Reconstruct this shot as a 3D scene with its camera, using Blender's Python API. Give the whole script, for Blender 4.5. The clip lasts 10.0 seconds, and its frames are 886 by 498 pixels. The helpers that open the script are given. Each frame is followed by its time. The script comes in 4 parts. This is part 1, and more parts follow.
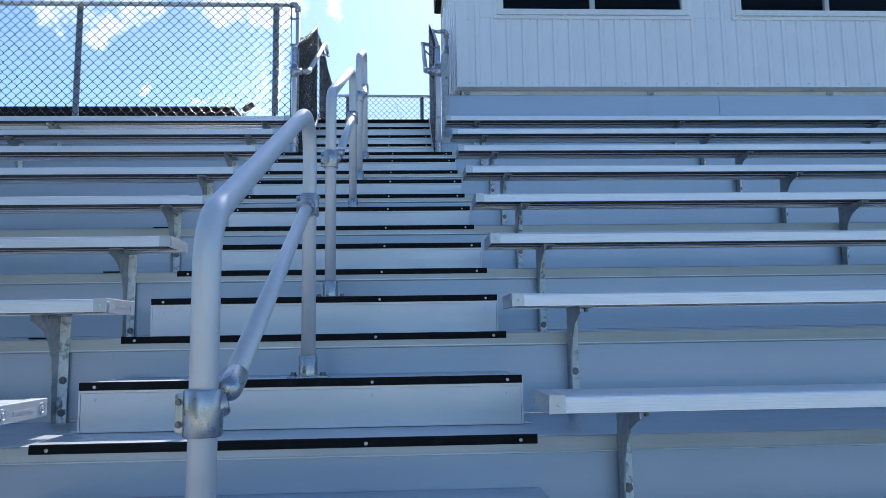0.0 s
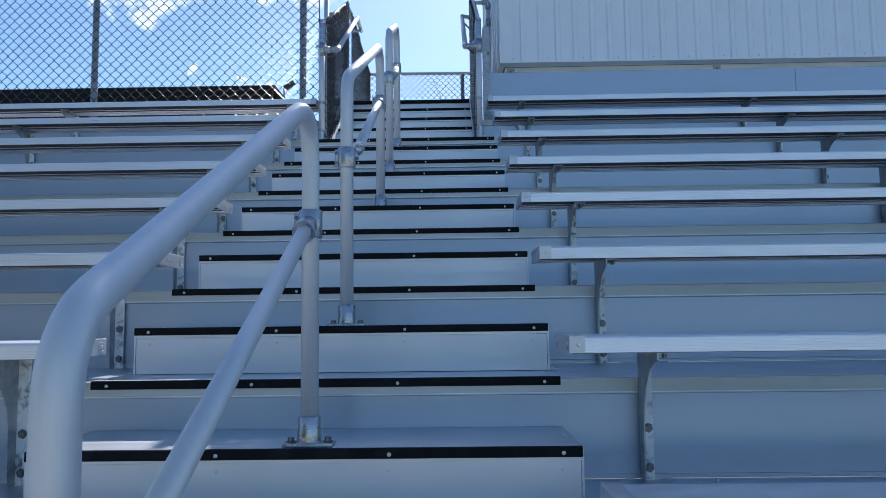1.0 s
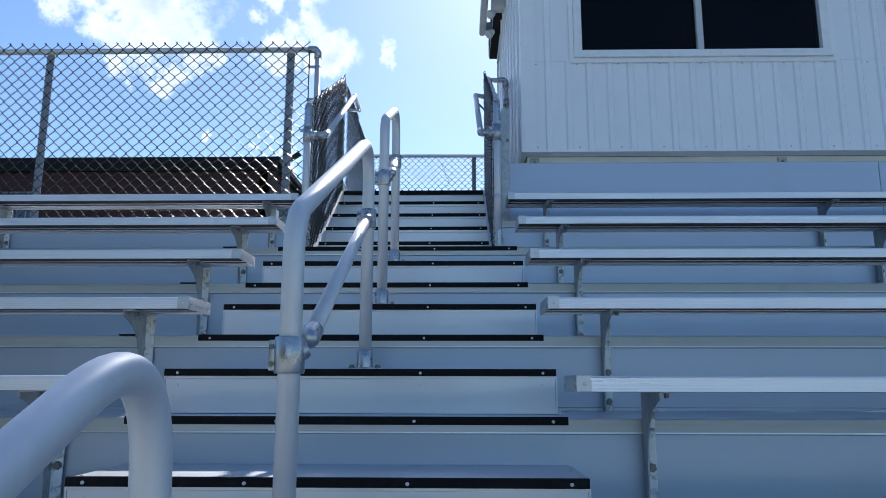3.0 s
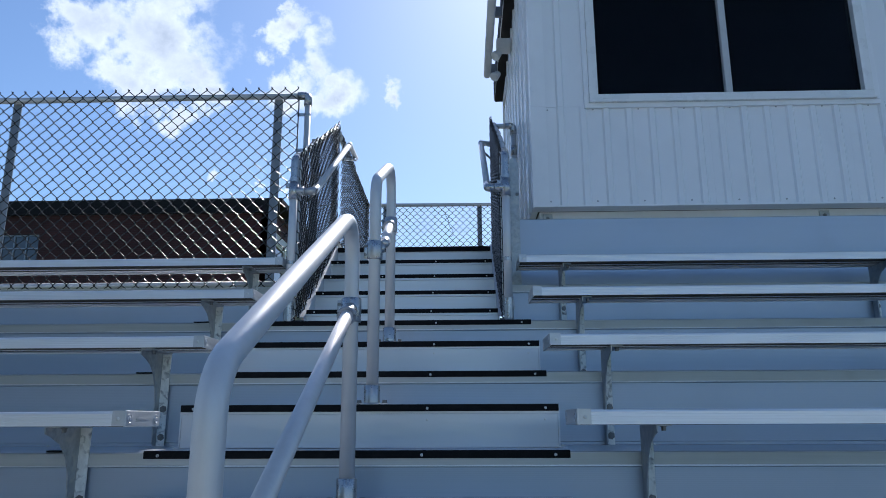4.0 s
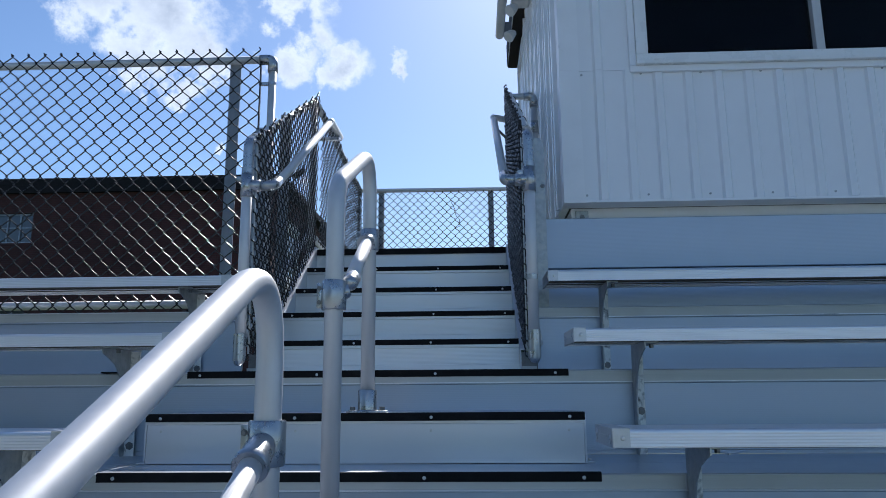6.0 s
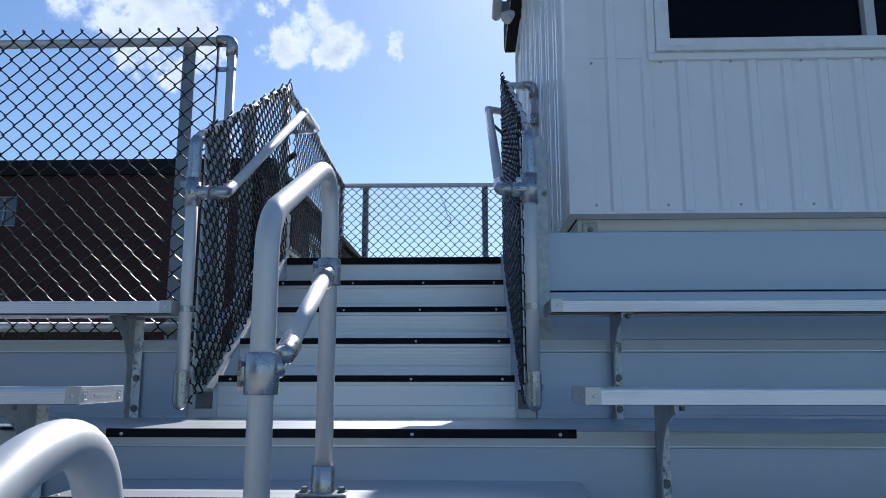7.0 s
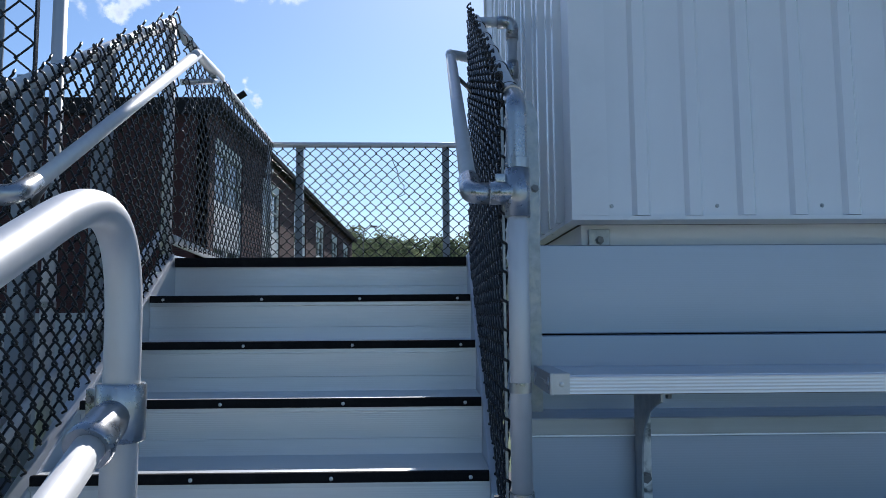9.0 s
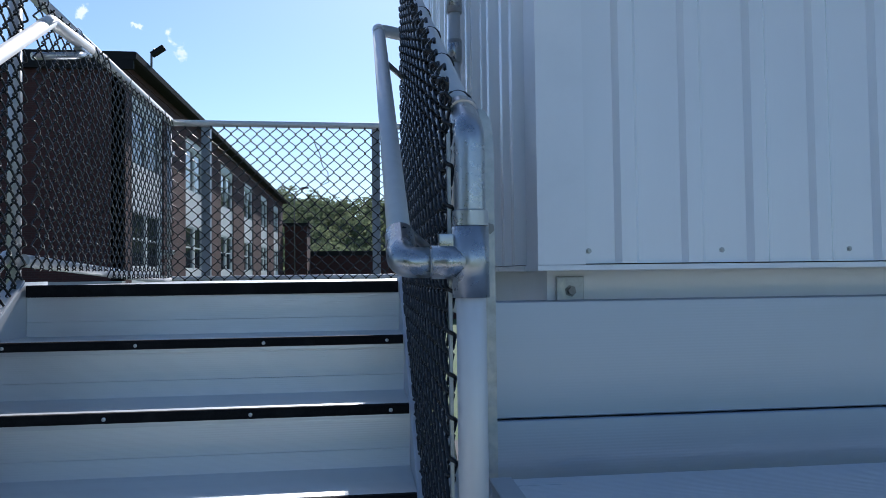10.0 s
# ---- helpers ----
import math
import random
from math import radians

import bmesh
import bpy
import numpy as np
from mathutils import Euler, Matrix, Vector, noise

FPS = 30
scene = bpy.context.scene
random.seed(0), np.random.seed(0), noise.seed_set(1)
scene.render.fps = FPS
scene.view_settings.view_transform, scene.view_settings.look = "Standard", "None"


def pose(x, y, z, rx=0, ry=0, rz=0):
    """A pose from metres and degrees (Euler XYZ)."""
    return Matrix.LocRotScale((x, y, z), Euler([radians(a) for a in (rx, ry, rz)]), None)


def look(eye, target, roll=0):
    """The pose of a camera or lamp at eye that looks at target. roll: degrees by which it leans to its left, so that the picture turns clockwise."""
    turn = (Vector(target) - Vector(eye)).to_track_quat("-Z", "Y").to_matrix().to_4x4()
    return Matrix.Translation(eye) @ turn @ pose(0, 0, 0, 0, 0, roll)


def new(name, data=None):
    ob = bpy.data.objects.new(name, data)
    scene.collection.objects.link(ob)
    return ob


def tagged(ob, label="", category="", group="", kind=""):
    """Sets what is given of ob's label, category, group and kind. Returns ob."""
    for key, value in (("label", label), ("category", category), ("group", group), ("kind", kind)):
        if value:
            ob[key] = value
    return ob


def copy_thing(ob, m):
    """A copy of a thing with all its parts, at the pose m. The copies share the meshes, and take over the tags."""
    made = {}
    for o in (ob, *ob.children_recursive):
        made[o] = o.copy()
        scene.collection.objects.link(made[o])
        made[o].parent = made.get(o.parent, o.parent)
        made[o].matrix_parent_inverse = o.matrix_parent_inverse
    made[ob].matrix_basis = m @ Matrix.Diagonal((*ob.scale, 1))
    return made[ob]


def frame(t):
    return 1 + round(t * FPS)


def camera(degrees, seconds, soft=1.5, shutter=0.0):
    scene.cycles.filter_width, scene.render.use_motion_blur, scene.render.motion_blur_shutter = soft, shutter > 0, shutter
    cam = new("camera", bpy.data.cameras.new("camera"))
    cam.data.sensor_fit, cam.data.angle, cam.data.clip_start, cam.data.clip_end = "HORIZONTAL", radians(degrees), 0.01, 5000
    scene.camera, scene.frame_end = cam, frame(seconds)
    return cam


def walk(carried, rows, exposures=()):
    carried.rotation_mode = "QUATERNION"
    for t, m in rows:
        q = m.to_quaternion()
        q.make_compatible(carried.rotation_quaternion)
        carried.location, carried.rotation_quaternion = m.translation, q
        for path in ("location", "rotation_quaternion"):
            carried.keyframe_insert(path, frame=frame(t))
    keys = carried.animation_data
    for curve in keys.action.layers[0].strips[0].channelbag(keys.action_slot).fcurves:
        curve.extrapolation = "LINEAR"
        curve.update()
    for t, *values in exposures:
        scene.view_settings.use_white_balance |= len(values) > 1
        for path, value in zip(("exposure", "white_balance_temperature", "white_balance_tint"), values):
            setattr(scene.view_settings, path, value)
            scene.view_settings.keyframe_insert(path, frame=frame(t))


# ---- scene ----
cam = camera(63.6, 10.0, 0.4)
PATH = [
    (0, (0.03, -2.087, 0.287), (0.125, -0.105, 0.535), -0.9),
    (0.5, (0.061, -1.857, 0.376), (0.036, 0.129, 0.608), -1.6),
    (1, (0.075, -1.571, 0.5), (0.047, 0.421, 0.682), -0.7),
    (1.5, (0.082, -1.285, 0.622), (0.062, 0.708, 0.789), -0.2),
    (2, (0.059, -1.024, 0.758), (0.031, 0.967, 0.952), 0.1),
    (2.5, (0.078, -0.763, 0.871), (0.038, 1.219, 1.141), 0.2),
    (3, (0.045, -0.508, 1.017), (0.002, 1.457, 1.385), 0.1),
    (4.5, (0.054, 0.218, 1.42), (-0.013, 2.159, 1.897), -0.4),
    (5, (0.072, 0.458, 1.514), (-0.006, 2.404, 1.966), -0.5),
    (5.5, (0.04, 0.722, 1.615), (-0.043, 2.676, 2.034), -0.5),
    (7, (0.069, 1.453, 1.972), (0.003, 3.421, 2.319), -0.0),
    (7.5, (0.078, 1.701, 2.082), (0.024, 3.675, 2.4), -0.1),
    (8, (0.055, 1.938, 2.183), (0.015, 3.918, 2.462), -0.3),
    (8.5, (0.092, 2.17, 2.282), (0.081, 4.156, 2.519), -0.3),
    (9, (0.099, 2.414, 2.374), (0.141, 4.405, 2.555), -0.4),
    (9.5, (0.099, 2.664, 2.512), (0.217, 4.657, 2.635), -0.7),
    (10, (0.134, 2.913, 2.628), (0.36, 4.899, 2.696), -0.7),
]
EXPOSURES = [(0.0, 0.87, 5450, 10), (0.8, 0.64, 5450, 10), (1.5, 0.6, 5450, 10), (3.0, 0.62, 5550, 10), (4.5, 0.27, 5550, 10), (7.5, 0.27, 5550, 10), (8.5, 0.24, 5600, 10), (10.0, 0.46, 5550, 10)]
walk(cam, [(t, look(eye, target, roll)) for t, eye, target, roll in PATH], EXPOSURES)
SKY_STRENGTH = 0.100

# ---- light ----
SUN_AZ, SUN_EL = 9.0, 40.3          # degrees right of +y, above the horizon
az, el = radians(SUN_AZ), radians(SUN_EL)
to_sun = Vector((math.sin(az) * math.cos(el), math.cos(az) * math.cos(el), math.sin(el)))
sun_data = bpy.data.lights.new("sun", "SUN")
sun_data.energy, sun_data.angle, sun_data.color = 5.0, radians(0.6), (1.0, 0.89, 0.76)
sun = new("sun", sun_data)
sun.matrix_world = look(to_sun * 60, (0, 0, 0))

world = bpy.data.worlds.new("sky")
scene.world = world
world.use_nodes = True
wn, wl = world.node_tree.nodes, world.node_tree.links
wn.clear()


def wnode(kind, **sets):
    n = wn.new(kind)
    for k, v in sets.items():
        n.inputs[k].default_value = v
    return n


w_out = wn.new("ShaderNodeOutputWorld")
w_bg = wnode("ShaderNodeBackground", Strength=SKY_STRENGTH)
w_sky = wn.new("ShaderNodeTexSky")
w_sky.sky_type, w_sky.sun_disc = "NISHITA", False
w_sky.sun_elevation, w_sky.sun_rotation = el, az
w_sky.air_density, w_sky.dust_density, w_sky.ozone_density = 1.0, 0.4, 2.4
w_tc = wn.new("ShaderNodeTexCoord")
w_noise = wnode("ShaderNodeTexNoise", Scale=13.0, Detail=10.0, Roughness=0.58, Distortion=0.1)
wl.new(w_tc.outputs["Generated"], w_noise.inputs["Vector"])
w_fine = wnode("ShaderNodeTexNoise", Scale=34.0, Detail=8.0, Roughness=0.62)
w_warp = wnode("ShaderNodeTexNoise", Scale=17.0, Detail=6.0, Roughness=0.6)
wl.new(w_tc.outputs["Generated"], w_warp.inputs["Vector"])
wl.new(w_tc.outputs["Generated"], w_fine.inputs["Vector"])


def wmath(op, a, b=None, clamp=False):
    n = wn.new("ShaderNodeMath")
    n.operation, n.use_clamp = op, clamp
    for i, v in enumerate((a, b)):
        if v is None:
            continue
        if hasattr(v, "links"):
            wl.new(v, n.inputs[i])
        else:
            n.inputs[i].default_value = v
    return n.outputs[0]


# cumulus: (direction, angular size), a noise field cut out round each
CLOUDS = [
    ((-0.439, 0.761, 0.477), 0.055), ((-0.389, 0.790, 0.473), 0.085), ((-0.352, 0.821, 0.450), 0.065), ((-0.329, 0.845, 0.422), 0.037),
    ((-0.398, 0.815, 0.421), 0.046), ((-0.346, 0.782, 0.518), 0.044), ((-0.223, 0.837, 0.500), 0.031), ((-0.206, 0.862, 0.464), 0.046),
    ((-0.174, 0.884, 0.434), 0.037), ((-0.229, 0.874, 0.428), 0.037), ((-0.229, 0.823, 0.520), 0.019), ((-0.102, 0.895, 0.435), 0.018),
    ((-0.358, 0.850, 0.386), 0.026), ((-0.304, 0.862, 0.405), 0.025), ((-0.321, 0.889, 0.325), 0.012), ((-0.269, 0.913, 0.307), 0.007),
    ((-0.239, 0.926, 0.292), 0.015),
]
cover = None
w_off = wn.new("ShaderNodeVectorMath")
w_off.operation = "MULTIPLY_ADD"
wl.new(w_warp.outputs["Color"], w_off.inputs[0])
w_off.inputs[1].default_value, w_off.inputs[2].default_value = (0.11, 0.11, 0.11), (-0.055, -0.055, -0.055)
w_dir = wn.new("ShaderNodeVectorMath")
wl.new(w_tc.outputs["Generated"], w_dir.inputs[0])
wl.new(w_off.outputs["Vector"], w_dir.inputs[1])
for c, size in CLOUDS:
    d = wn.new("ShaderNodeVectorMath")
    d.operation = "DISTANCE"
    wl.new(w_dir.outputs["Vector"], d.inputs[0])
    d.inputs[1].default_value = Vector(c).normalized()
    m = wmath("SUBTRACT", 1.0, wmath("DIVIDE", d.outputs["Value"], size))
    m = wmath("MAXIMUM", m, -1.0)
    cover = m if cover is None else wmath("MAXIMUM", cover, m)
puff = wmath("ADD", wmath("MULTIPLY", w_noise.outputs["Fac"], 2.7), wmath("MULTIPLY", w_fine.outputs["Fac"], 1.0))
dens = wmath("SUBTRACT", wmath("ADD", puff, wmath("MULTIPLY", cover, 1.1)), 1.92)
w_mr = wn.new("ShaderNodeMapRange")
w_mr.interpolation_type = "SMOOTHSTEP"
wl.new(dens, w_mr.inputs["Value"])
w_mr.inputs["From Min"].default_value, w_mr.inputs["From Max"].default_value = -0.12, 0.55
w_mix = wn.new("ShaderNodeMix")
w_mix.data_type = "RGBA"
wl.new(w_mr.outputs["Result"], w_mix.inputs["Factor"])
wl.new(w_sky.outputs["Color"], w_mix.inputs["A"])
w_shade = wn.new("ShaderNodeMix")
w_shade.data_type = "RGBA"
lit = wmath("ADD", wmath("MULTIPLY", dens, -0.85), wmath("MULTIPLY", w_fine.outputs["Fac"], 1.6))
wl.new(wmath("ADD", lit, 0.45, True), w_shade.inputs["Factor"])
w_shade.inputs["A"].default_value, w_shade.inputs["B"].default_value = (4.0, 4.4, 5.1, 1), (7.6, 7.8, 8.1, 1)
wl.new(w_shade.outputs["Result"], w_mix.inputs["B"])
wl.new(w_mix.outputs["Result"], w_bg.inputs["Color"])
wl.new(w_bg.outputs["Background"], w_out.inputs["Surface"])


# ---- materials ----
def material(name, base, rough=0.5, metal=0.0, rib=0.0, rib_depth=0.0004, grain=0.08, grain_scale=(6, 6, 6), stain=0.0, stain_scale=2.0,
             stain_tint=(0.25, 0.27, 0.25), bump=0.0, bump_scale=60.0, spec=0.5, rough_var=0.1, vary=0.0):
    """Paint or metal with stretched grain, blotchy stains, optional extruded ribs and fine relief."""
    mat = bpy.data.materials.new(name)
    mat.use_nodes = True
    nt = mat.node_tree
    N, L = nt.nodes, nt.links
    b = N["Principled BSDF"]
    b.inputs["Metallic"].default_value = metal
    b.inputs["Specular IOR Level"].default_value = spec
    tc = N.new("ShaderNodeTexCoord")
    mp = N.new("ShaderNodeMapping")
    mp.inputs["Scale"].default_value = grain_scale
    geo = N.new("ShaderNodeNewGeometry")
    L.new(geo.outputs["Position"], mp.inputs["Vector"])
    n1 = N.new("ShaderNodeTexNoise")
    n1.inputs["Scale"].default_value, n1.inputs["Detail"].default_value, n1.inputs["Roughness"].default_value = 1.0, 8.0, 0.65
    L.new(mp.outputs["Vector"], n1.inputs["Vector"])
    n2 = N.new("ShaderNodeTexNoise")
    n2.inputs["Scale"].default_value, n2.inputs["Detail"].default_value, n2.inputs["Distortion"].default_value = stain_scale, 7.0, 0.6
    L.new(geo.outputs["Position"], n2.inputs["Vector"])

    def ramp(src, lo, hi, a, z):
        r = N.new("ShaderNodeMapRange")
        L.new(src, r.inputs["Value"])
        for k, v in zip(("From Min", "From Max", "To Min", "To Max"), (lo, hi, a, z)):
            r.inputs[k].default_value = v
        return r.outputs["Result"]

    def mix(kind, f, a, c):
        m = N.new("ShaderNodeMix")
        m.data_type, m.blend_type = "RGBA", kind
        for key, v in (("Factor", f), ("A", a), ("B", c)):
            if hasattr(v, "links"):
                L.new(v, m.inputs[key])
            else:
                m.inputs[key].default_value = v if key == "Factor" else (*v, 1)
        return m.outputs["Result"]

    lo = tuple(c * (1 - grain) for c in base)
    hi = tuple(min(1, c * (1 + grain)) for c in base)
    col = mix("MIX", ramp(n1.outputs["Fac"], 0.3, 0.7, 0, 1), lo, hi)
    if stain:
        col = mix("MIX", ramp(n2.outputs["Fac"], 0.5, 0.72, 0, stain), col, stain_tint)
    if vary:
        oi = N.new("ShaderNodeObjectInfo")
        hsv = N.new("ShaderNodeHueSaturation")
        L.new(ramp(oi.outputs["Random"], 0, 1, 1 - vary, 1 + vary), hsv.inputs["Value"])
        L.new(col, hsv.inputs["Color"])
        col = hsv.outputs["Color"]
    L.new(col, b.inputs["Base Color"])
    L.new(ramp(n1.outputs["Fac"], 0.3, 0.7, max(0.02, rough - rough_var), min(1, rough + rough_var)), b.inputs["Roughness"])
    height = None
    if rib:
        sep = N.new("ShaderNodeSeparateXYZ")
        L.new(geo.outputs["Position"], sep.inputs["Vector"])
        ad = N.new("ShaderNodeMath")
        L.new(sep.outputs["Y"], ad.inputs[0]), L.new(sep.outputs["Z"], ad.inputs[1])
        ml = N.new("ShaderNodeMath")
        ml.operation = "MULTIPLY"
        ml.inputs[1].default_value = 2 * math.pi / rib
        L.new(ad.outputs[0], ml.inputs[0])
        sn = N.new("ShaderNodeMath")
        sn.operation = "SINE"
        L.new(ml.outputs[0], sn.inputs[0])
        bp = N.new("ShaderNodeBump")
        bp.inputs["Strength"].default_value, bp.inputs["Distance"].default_value = 0.6, rib_depth
        L.new(sn.outputs[0], bp.inputs["Height"])
        height = bp
    if bump:
        n3 = N.new("ShaderNodeTexNoise")
        n3.inputs["Scale"].default_value, n3.inputs["Detail"].default_value = bump_scale, 6.0
        L.new(geo.outputs["Position"], n3.inputs["Vector"])
        bp = N.new("ShaderNodeBump")
        bp.inputs["Strength"].default_value, bp.inputs["Distance"].default_value = 0.5, bump
        L.new(n3.outputs["Fac"], bp.inputs["Height"])
        if height:
            L.new(height.outputs["Normal"], bp.inputs["Normal"])
        height = bp
    if height:
        L.new(height.outputs["Normal"], b.inputs["Normal"])
    return mat


LONG = (0.8, 30, 30)
M_TREAD = material("ribbed mill aluminium", (0.64, 0.66, 0.68), 0.36, 0.76, rib=0.009, rib_depth=0.0003, grain=0.04, grain_scale=LONG, stain=0.25, stain_scale=3.0, stain_tint=(0.45, 0.45, 0.45), vary=0.03, rough_var=0.04)
# riser base darker and bluer than the treads, standing in for sky-lit shade
M_RISER = material("shade-blue ribbed riser aluminium", (0.43, 0.48, 0.56), 0.48, 0.85, rib=0.0065, rib_depth=0.00008, grain=0.02, grain_scale=LONG, stain=0.2, stain_scale=1.6, stain_tint=(0.34, 0.35, 0.37), vary=0.03, rough_var=0.02)
# stair risers get a paler base that carries the treads' sunlit bounce
M_STAIR = material("bounce-lit ribbed stair aluminium", (0.72, 0.73, 0.74), 0.42, 0.7, rib=0.006, rib_depth=0.0002, grain=0.03, grain_scale=LONG, stain=0.2, stain_scale=2.0, stain_tint=(0.47, 0.48, 0.49), rough_var=0.03)
M_LIP = material("oxidised aluminium lip", (0.55, 0.555, 0.535), 0.5, 0.4, grain=0.12, grain_scale=LONG, stain=0.35, stain_scale=4.0, stain_tint=(0.42, 0.41, 0.37))
M_SHEET = material("smooth aluminium sheet", (0.64, 0.66, 0.69), 0.5, 0.75, grain=0.03, grain_scale=(3, 20, 20), stain=0.15, stain_scale=3.0, stain_tint=(0.47, 0.47, 0.48), bump=0.0005, bump_scale=7.0)
M_SEAT = material("anodised aluminium seat plank", (0.78, 0.79, 0.81), 0.36, 0.72, rib=0.0075, rib_depth=0.0004, grain=0.03, grain_scale=LONG, stain=0.15, stain_scale=3.0, stain_tint=(0.5, 0.5, 0.5), vary=0.03)
# dark lining of the seat planks: the shade beneath them, put into colour
M_SEAT_SHADE = material("painted seat shade", (0.13, 0.125, 0.12), 0.6, 0.5, grain=0.2, grain_scale=LONG, stain=0.4, stain_scale=5.0, stain_tint=(0.07, 0.07, 0.07))
M_CAP = material("cast aluminium end cap", (0.55, 0.56, 0.58), 0.42, 0.7, grain=0.08, grain_scale=(30, 30, 30), bump=0.0006, bump_scale=120)
M_PIPE = material("anodised aluminium pipe", (0.65, 0.653, 0.655), 0.52, 0.47, spec=0.45, grain=0.05, grain_scale=(40, 40, 2), stain=0.18, stain_scale=9.0, stain_tint=(0.48, 0.48, 0.47), rough_var=0.06)
M_CAST = material("cast fitting metal", (0.43, 0.44, 0.45), 0.3, 0.9, grain=0.12, grain_scale=(30, 30, 30), stain=0.3, stain_scale=20, stain_tint=(0.32, 0.32, 0.31), bump=0.0008, bump_scale=90)
M_GALV = material("galvanised steel", (0.40, 0.42, 0.43), 0.45, 0.65, grain=0.25, grain_scale=(35, 35, 35), stain=0.85, stain_scale=22.0, stain_tint=(0.55, 0.55, 0.50), bump=0.001, bump_scale=70)
M_FLANGE = material("pale weathered zinc", (0.84, 0.84, 0.79), 0.5, 0.0, grain=0.15, grain_scale=(45, 45, 20), stain=1.0, stain_scale=34.0, stain_tint=(0.12, 0.13, 0.13), bump=0.001, bump_scale=70)
M_BOLT = material("dull zinc bolt", (0.20, 0.20, 0.20), 0.5, 0.8, grain=0.2, grain_scale=(90, 90, 90))
M_SCREW = material("bright screw", (0.62, 0.62, 0.60), 0.35, 0.9, grain=0.1, grain_scale=(90, 90, 90))
M_NOSE = material("black grit nosing", (0.012, 0.012, 0.013), 0.75, 0.0, grain=0.4, grain_scale=(300, 300, 300), stain=0.12, stain_scale=14, stain_tint=(0.07, 0.07, 0.07), bump=0.001, bump_scale=500, spec=0.08)
M_WIRE = material("black vinyl coated wire", (0.009, 0.010, 0.011), 0.28, 0.0, grain=0.3, grain_scale=(40, 40, 40), spec=0.45, rough_var=0.04)
M_POST = material("galvanised angle post", (0.27, 0.30, 0.33), 0.5, 0.6, grain=0.15, grain_scale=(25, 25, 8), stain=0.4, stain_scale=9, stain_tint=(0.26, 0.28, 0.30))
M_SIDING = material("white ribbed steel siding", (0.84, 0.85, 0.86), 0.22, 0.0, grain=0.025, grain_scale=(2, 2, 0.4), stain=0.12, stain_scale=2.5, stain_tint=(0.55, 0.57, 0.57), rough_var=0.05, bump=0.002, bump_scale=2.5)
M_TRIM = material("white trim paint", (0.84, 0.85, 0.86), 0.35, 0.0, grain=0.03, grain_scale=(5, 5, 5), stain=0.15, stain_scale=6, stain_tint=(0.6, 0.6, 0.58))
M_VINYL = material("white vinyl window frame", (0.80, 0.81, 0.80), 0.3, 0.0, grain=0.02, grain_scale=(9, 9, 9), stain=0.12, stain_scale=9, stain_tint=(0.6, 0.6, 0.58))
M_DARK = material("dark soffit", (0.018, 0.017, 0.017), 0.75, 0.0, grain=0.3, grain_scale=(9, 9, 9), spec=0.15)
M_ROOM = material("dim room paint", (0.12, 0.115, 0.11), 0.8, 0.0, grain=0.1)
M_GREYFIX = material("weathered grey plastic", (0.55, 0.56, 0.56), 0.5, 0.0, grain=0.08, stain=0.25, stain_scale=12, stain_tint=(0.35, 0.35, 0.34))
M_CONC = material("pale concrete", (0.48, 0.47, 0.44), 0.85, 0.0, grain=0.12, grain_scale=(1.2, 1.2, 1.2), stain=0.35, stain_scale=0.6, stain_tint=(0.33, 0.32, 0.30), bump=0.01, bump_scale=8)
M_WHITEP = material("white spandrel panel", (0.66, 0.65, 0.62), 0.6, 0.0, grain=0.06, grain_scale=(1, 1, 1), stain=0.3, stain_scale=0.9, stain_tint=(0.48, 0.47, 0.45))
M_BARK = material("bark", (0.10, 0.075, 0.055), 0.9, 0.0, grain=0.3, grain_scale=(4, 4, 1))
M_ASPH = material("asphalt", (0.055, 0.055, 0.056), 0.9, 0.0, grain=0.25, grain_scale=(3, 3, 3), stain=0.4, stain_scale=0.15, stain_tint=(0.09, 0.088, 0.085))


def ground_material():
    mat = material("mown grass", (0.055, 0.095, 0.03), 0.95, 0.0, grain=0.35, grain_scale=(2, 2, 2), stain=0.5, stain_scale=0.05, stain_tint=(0.10, 0.11, 0.05), bump=0.03, bump_scale=6)
    return mat


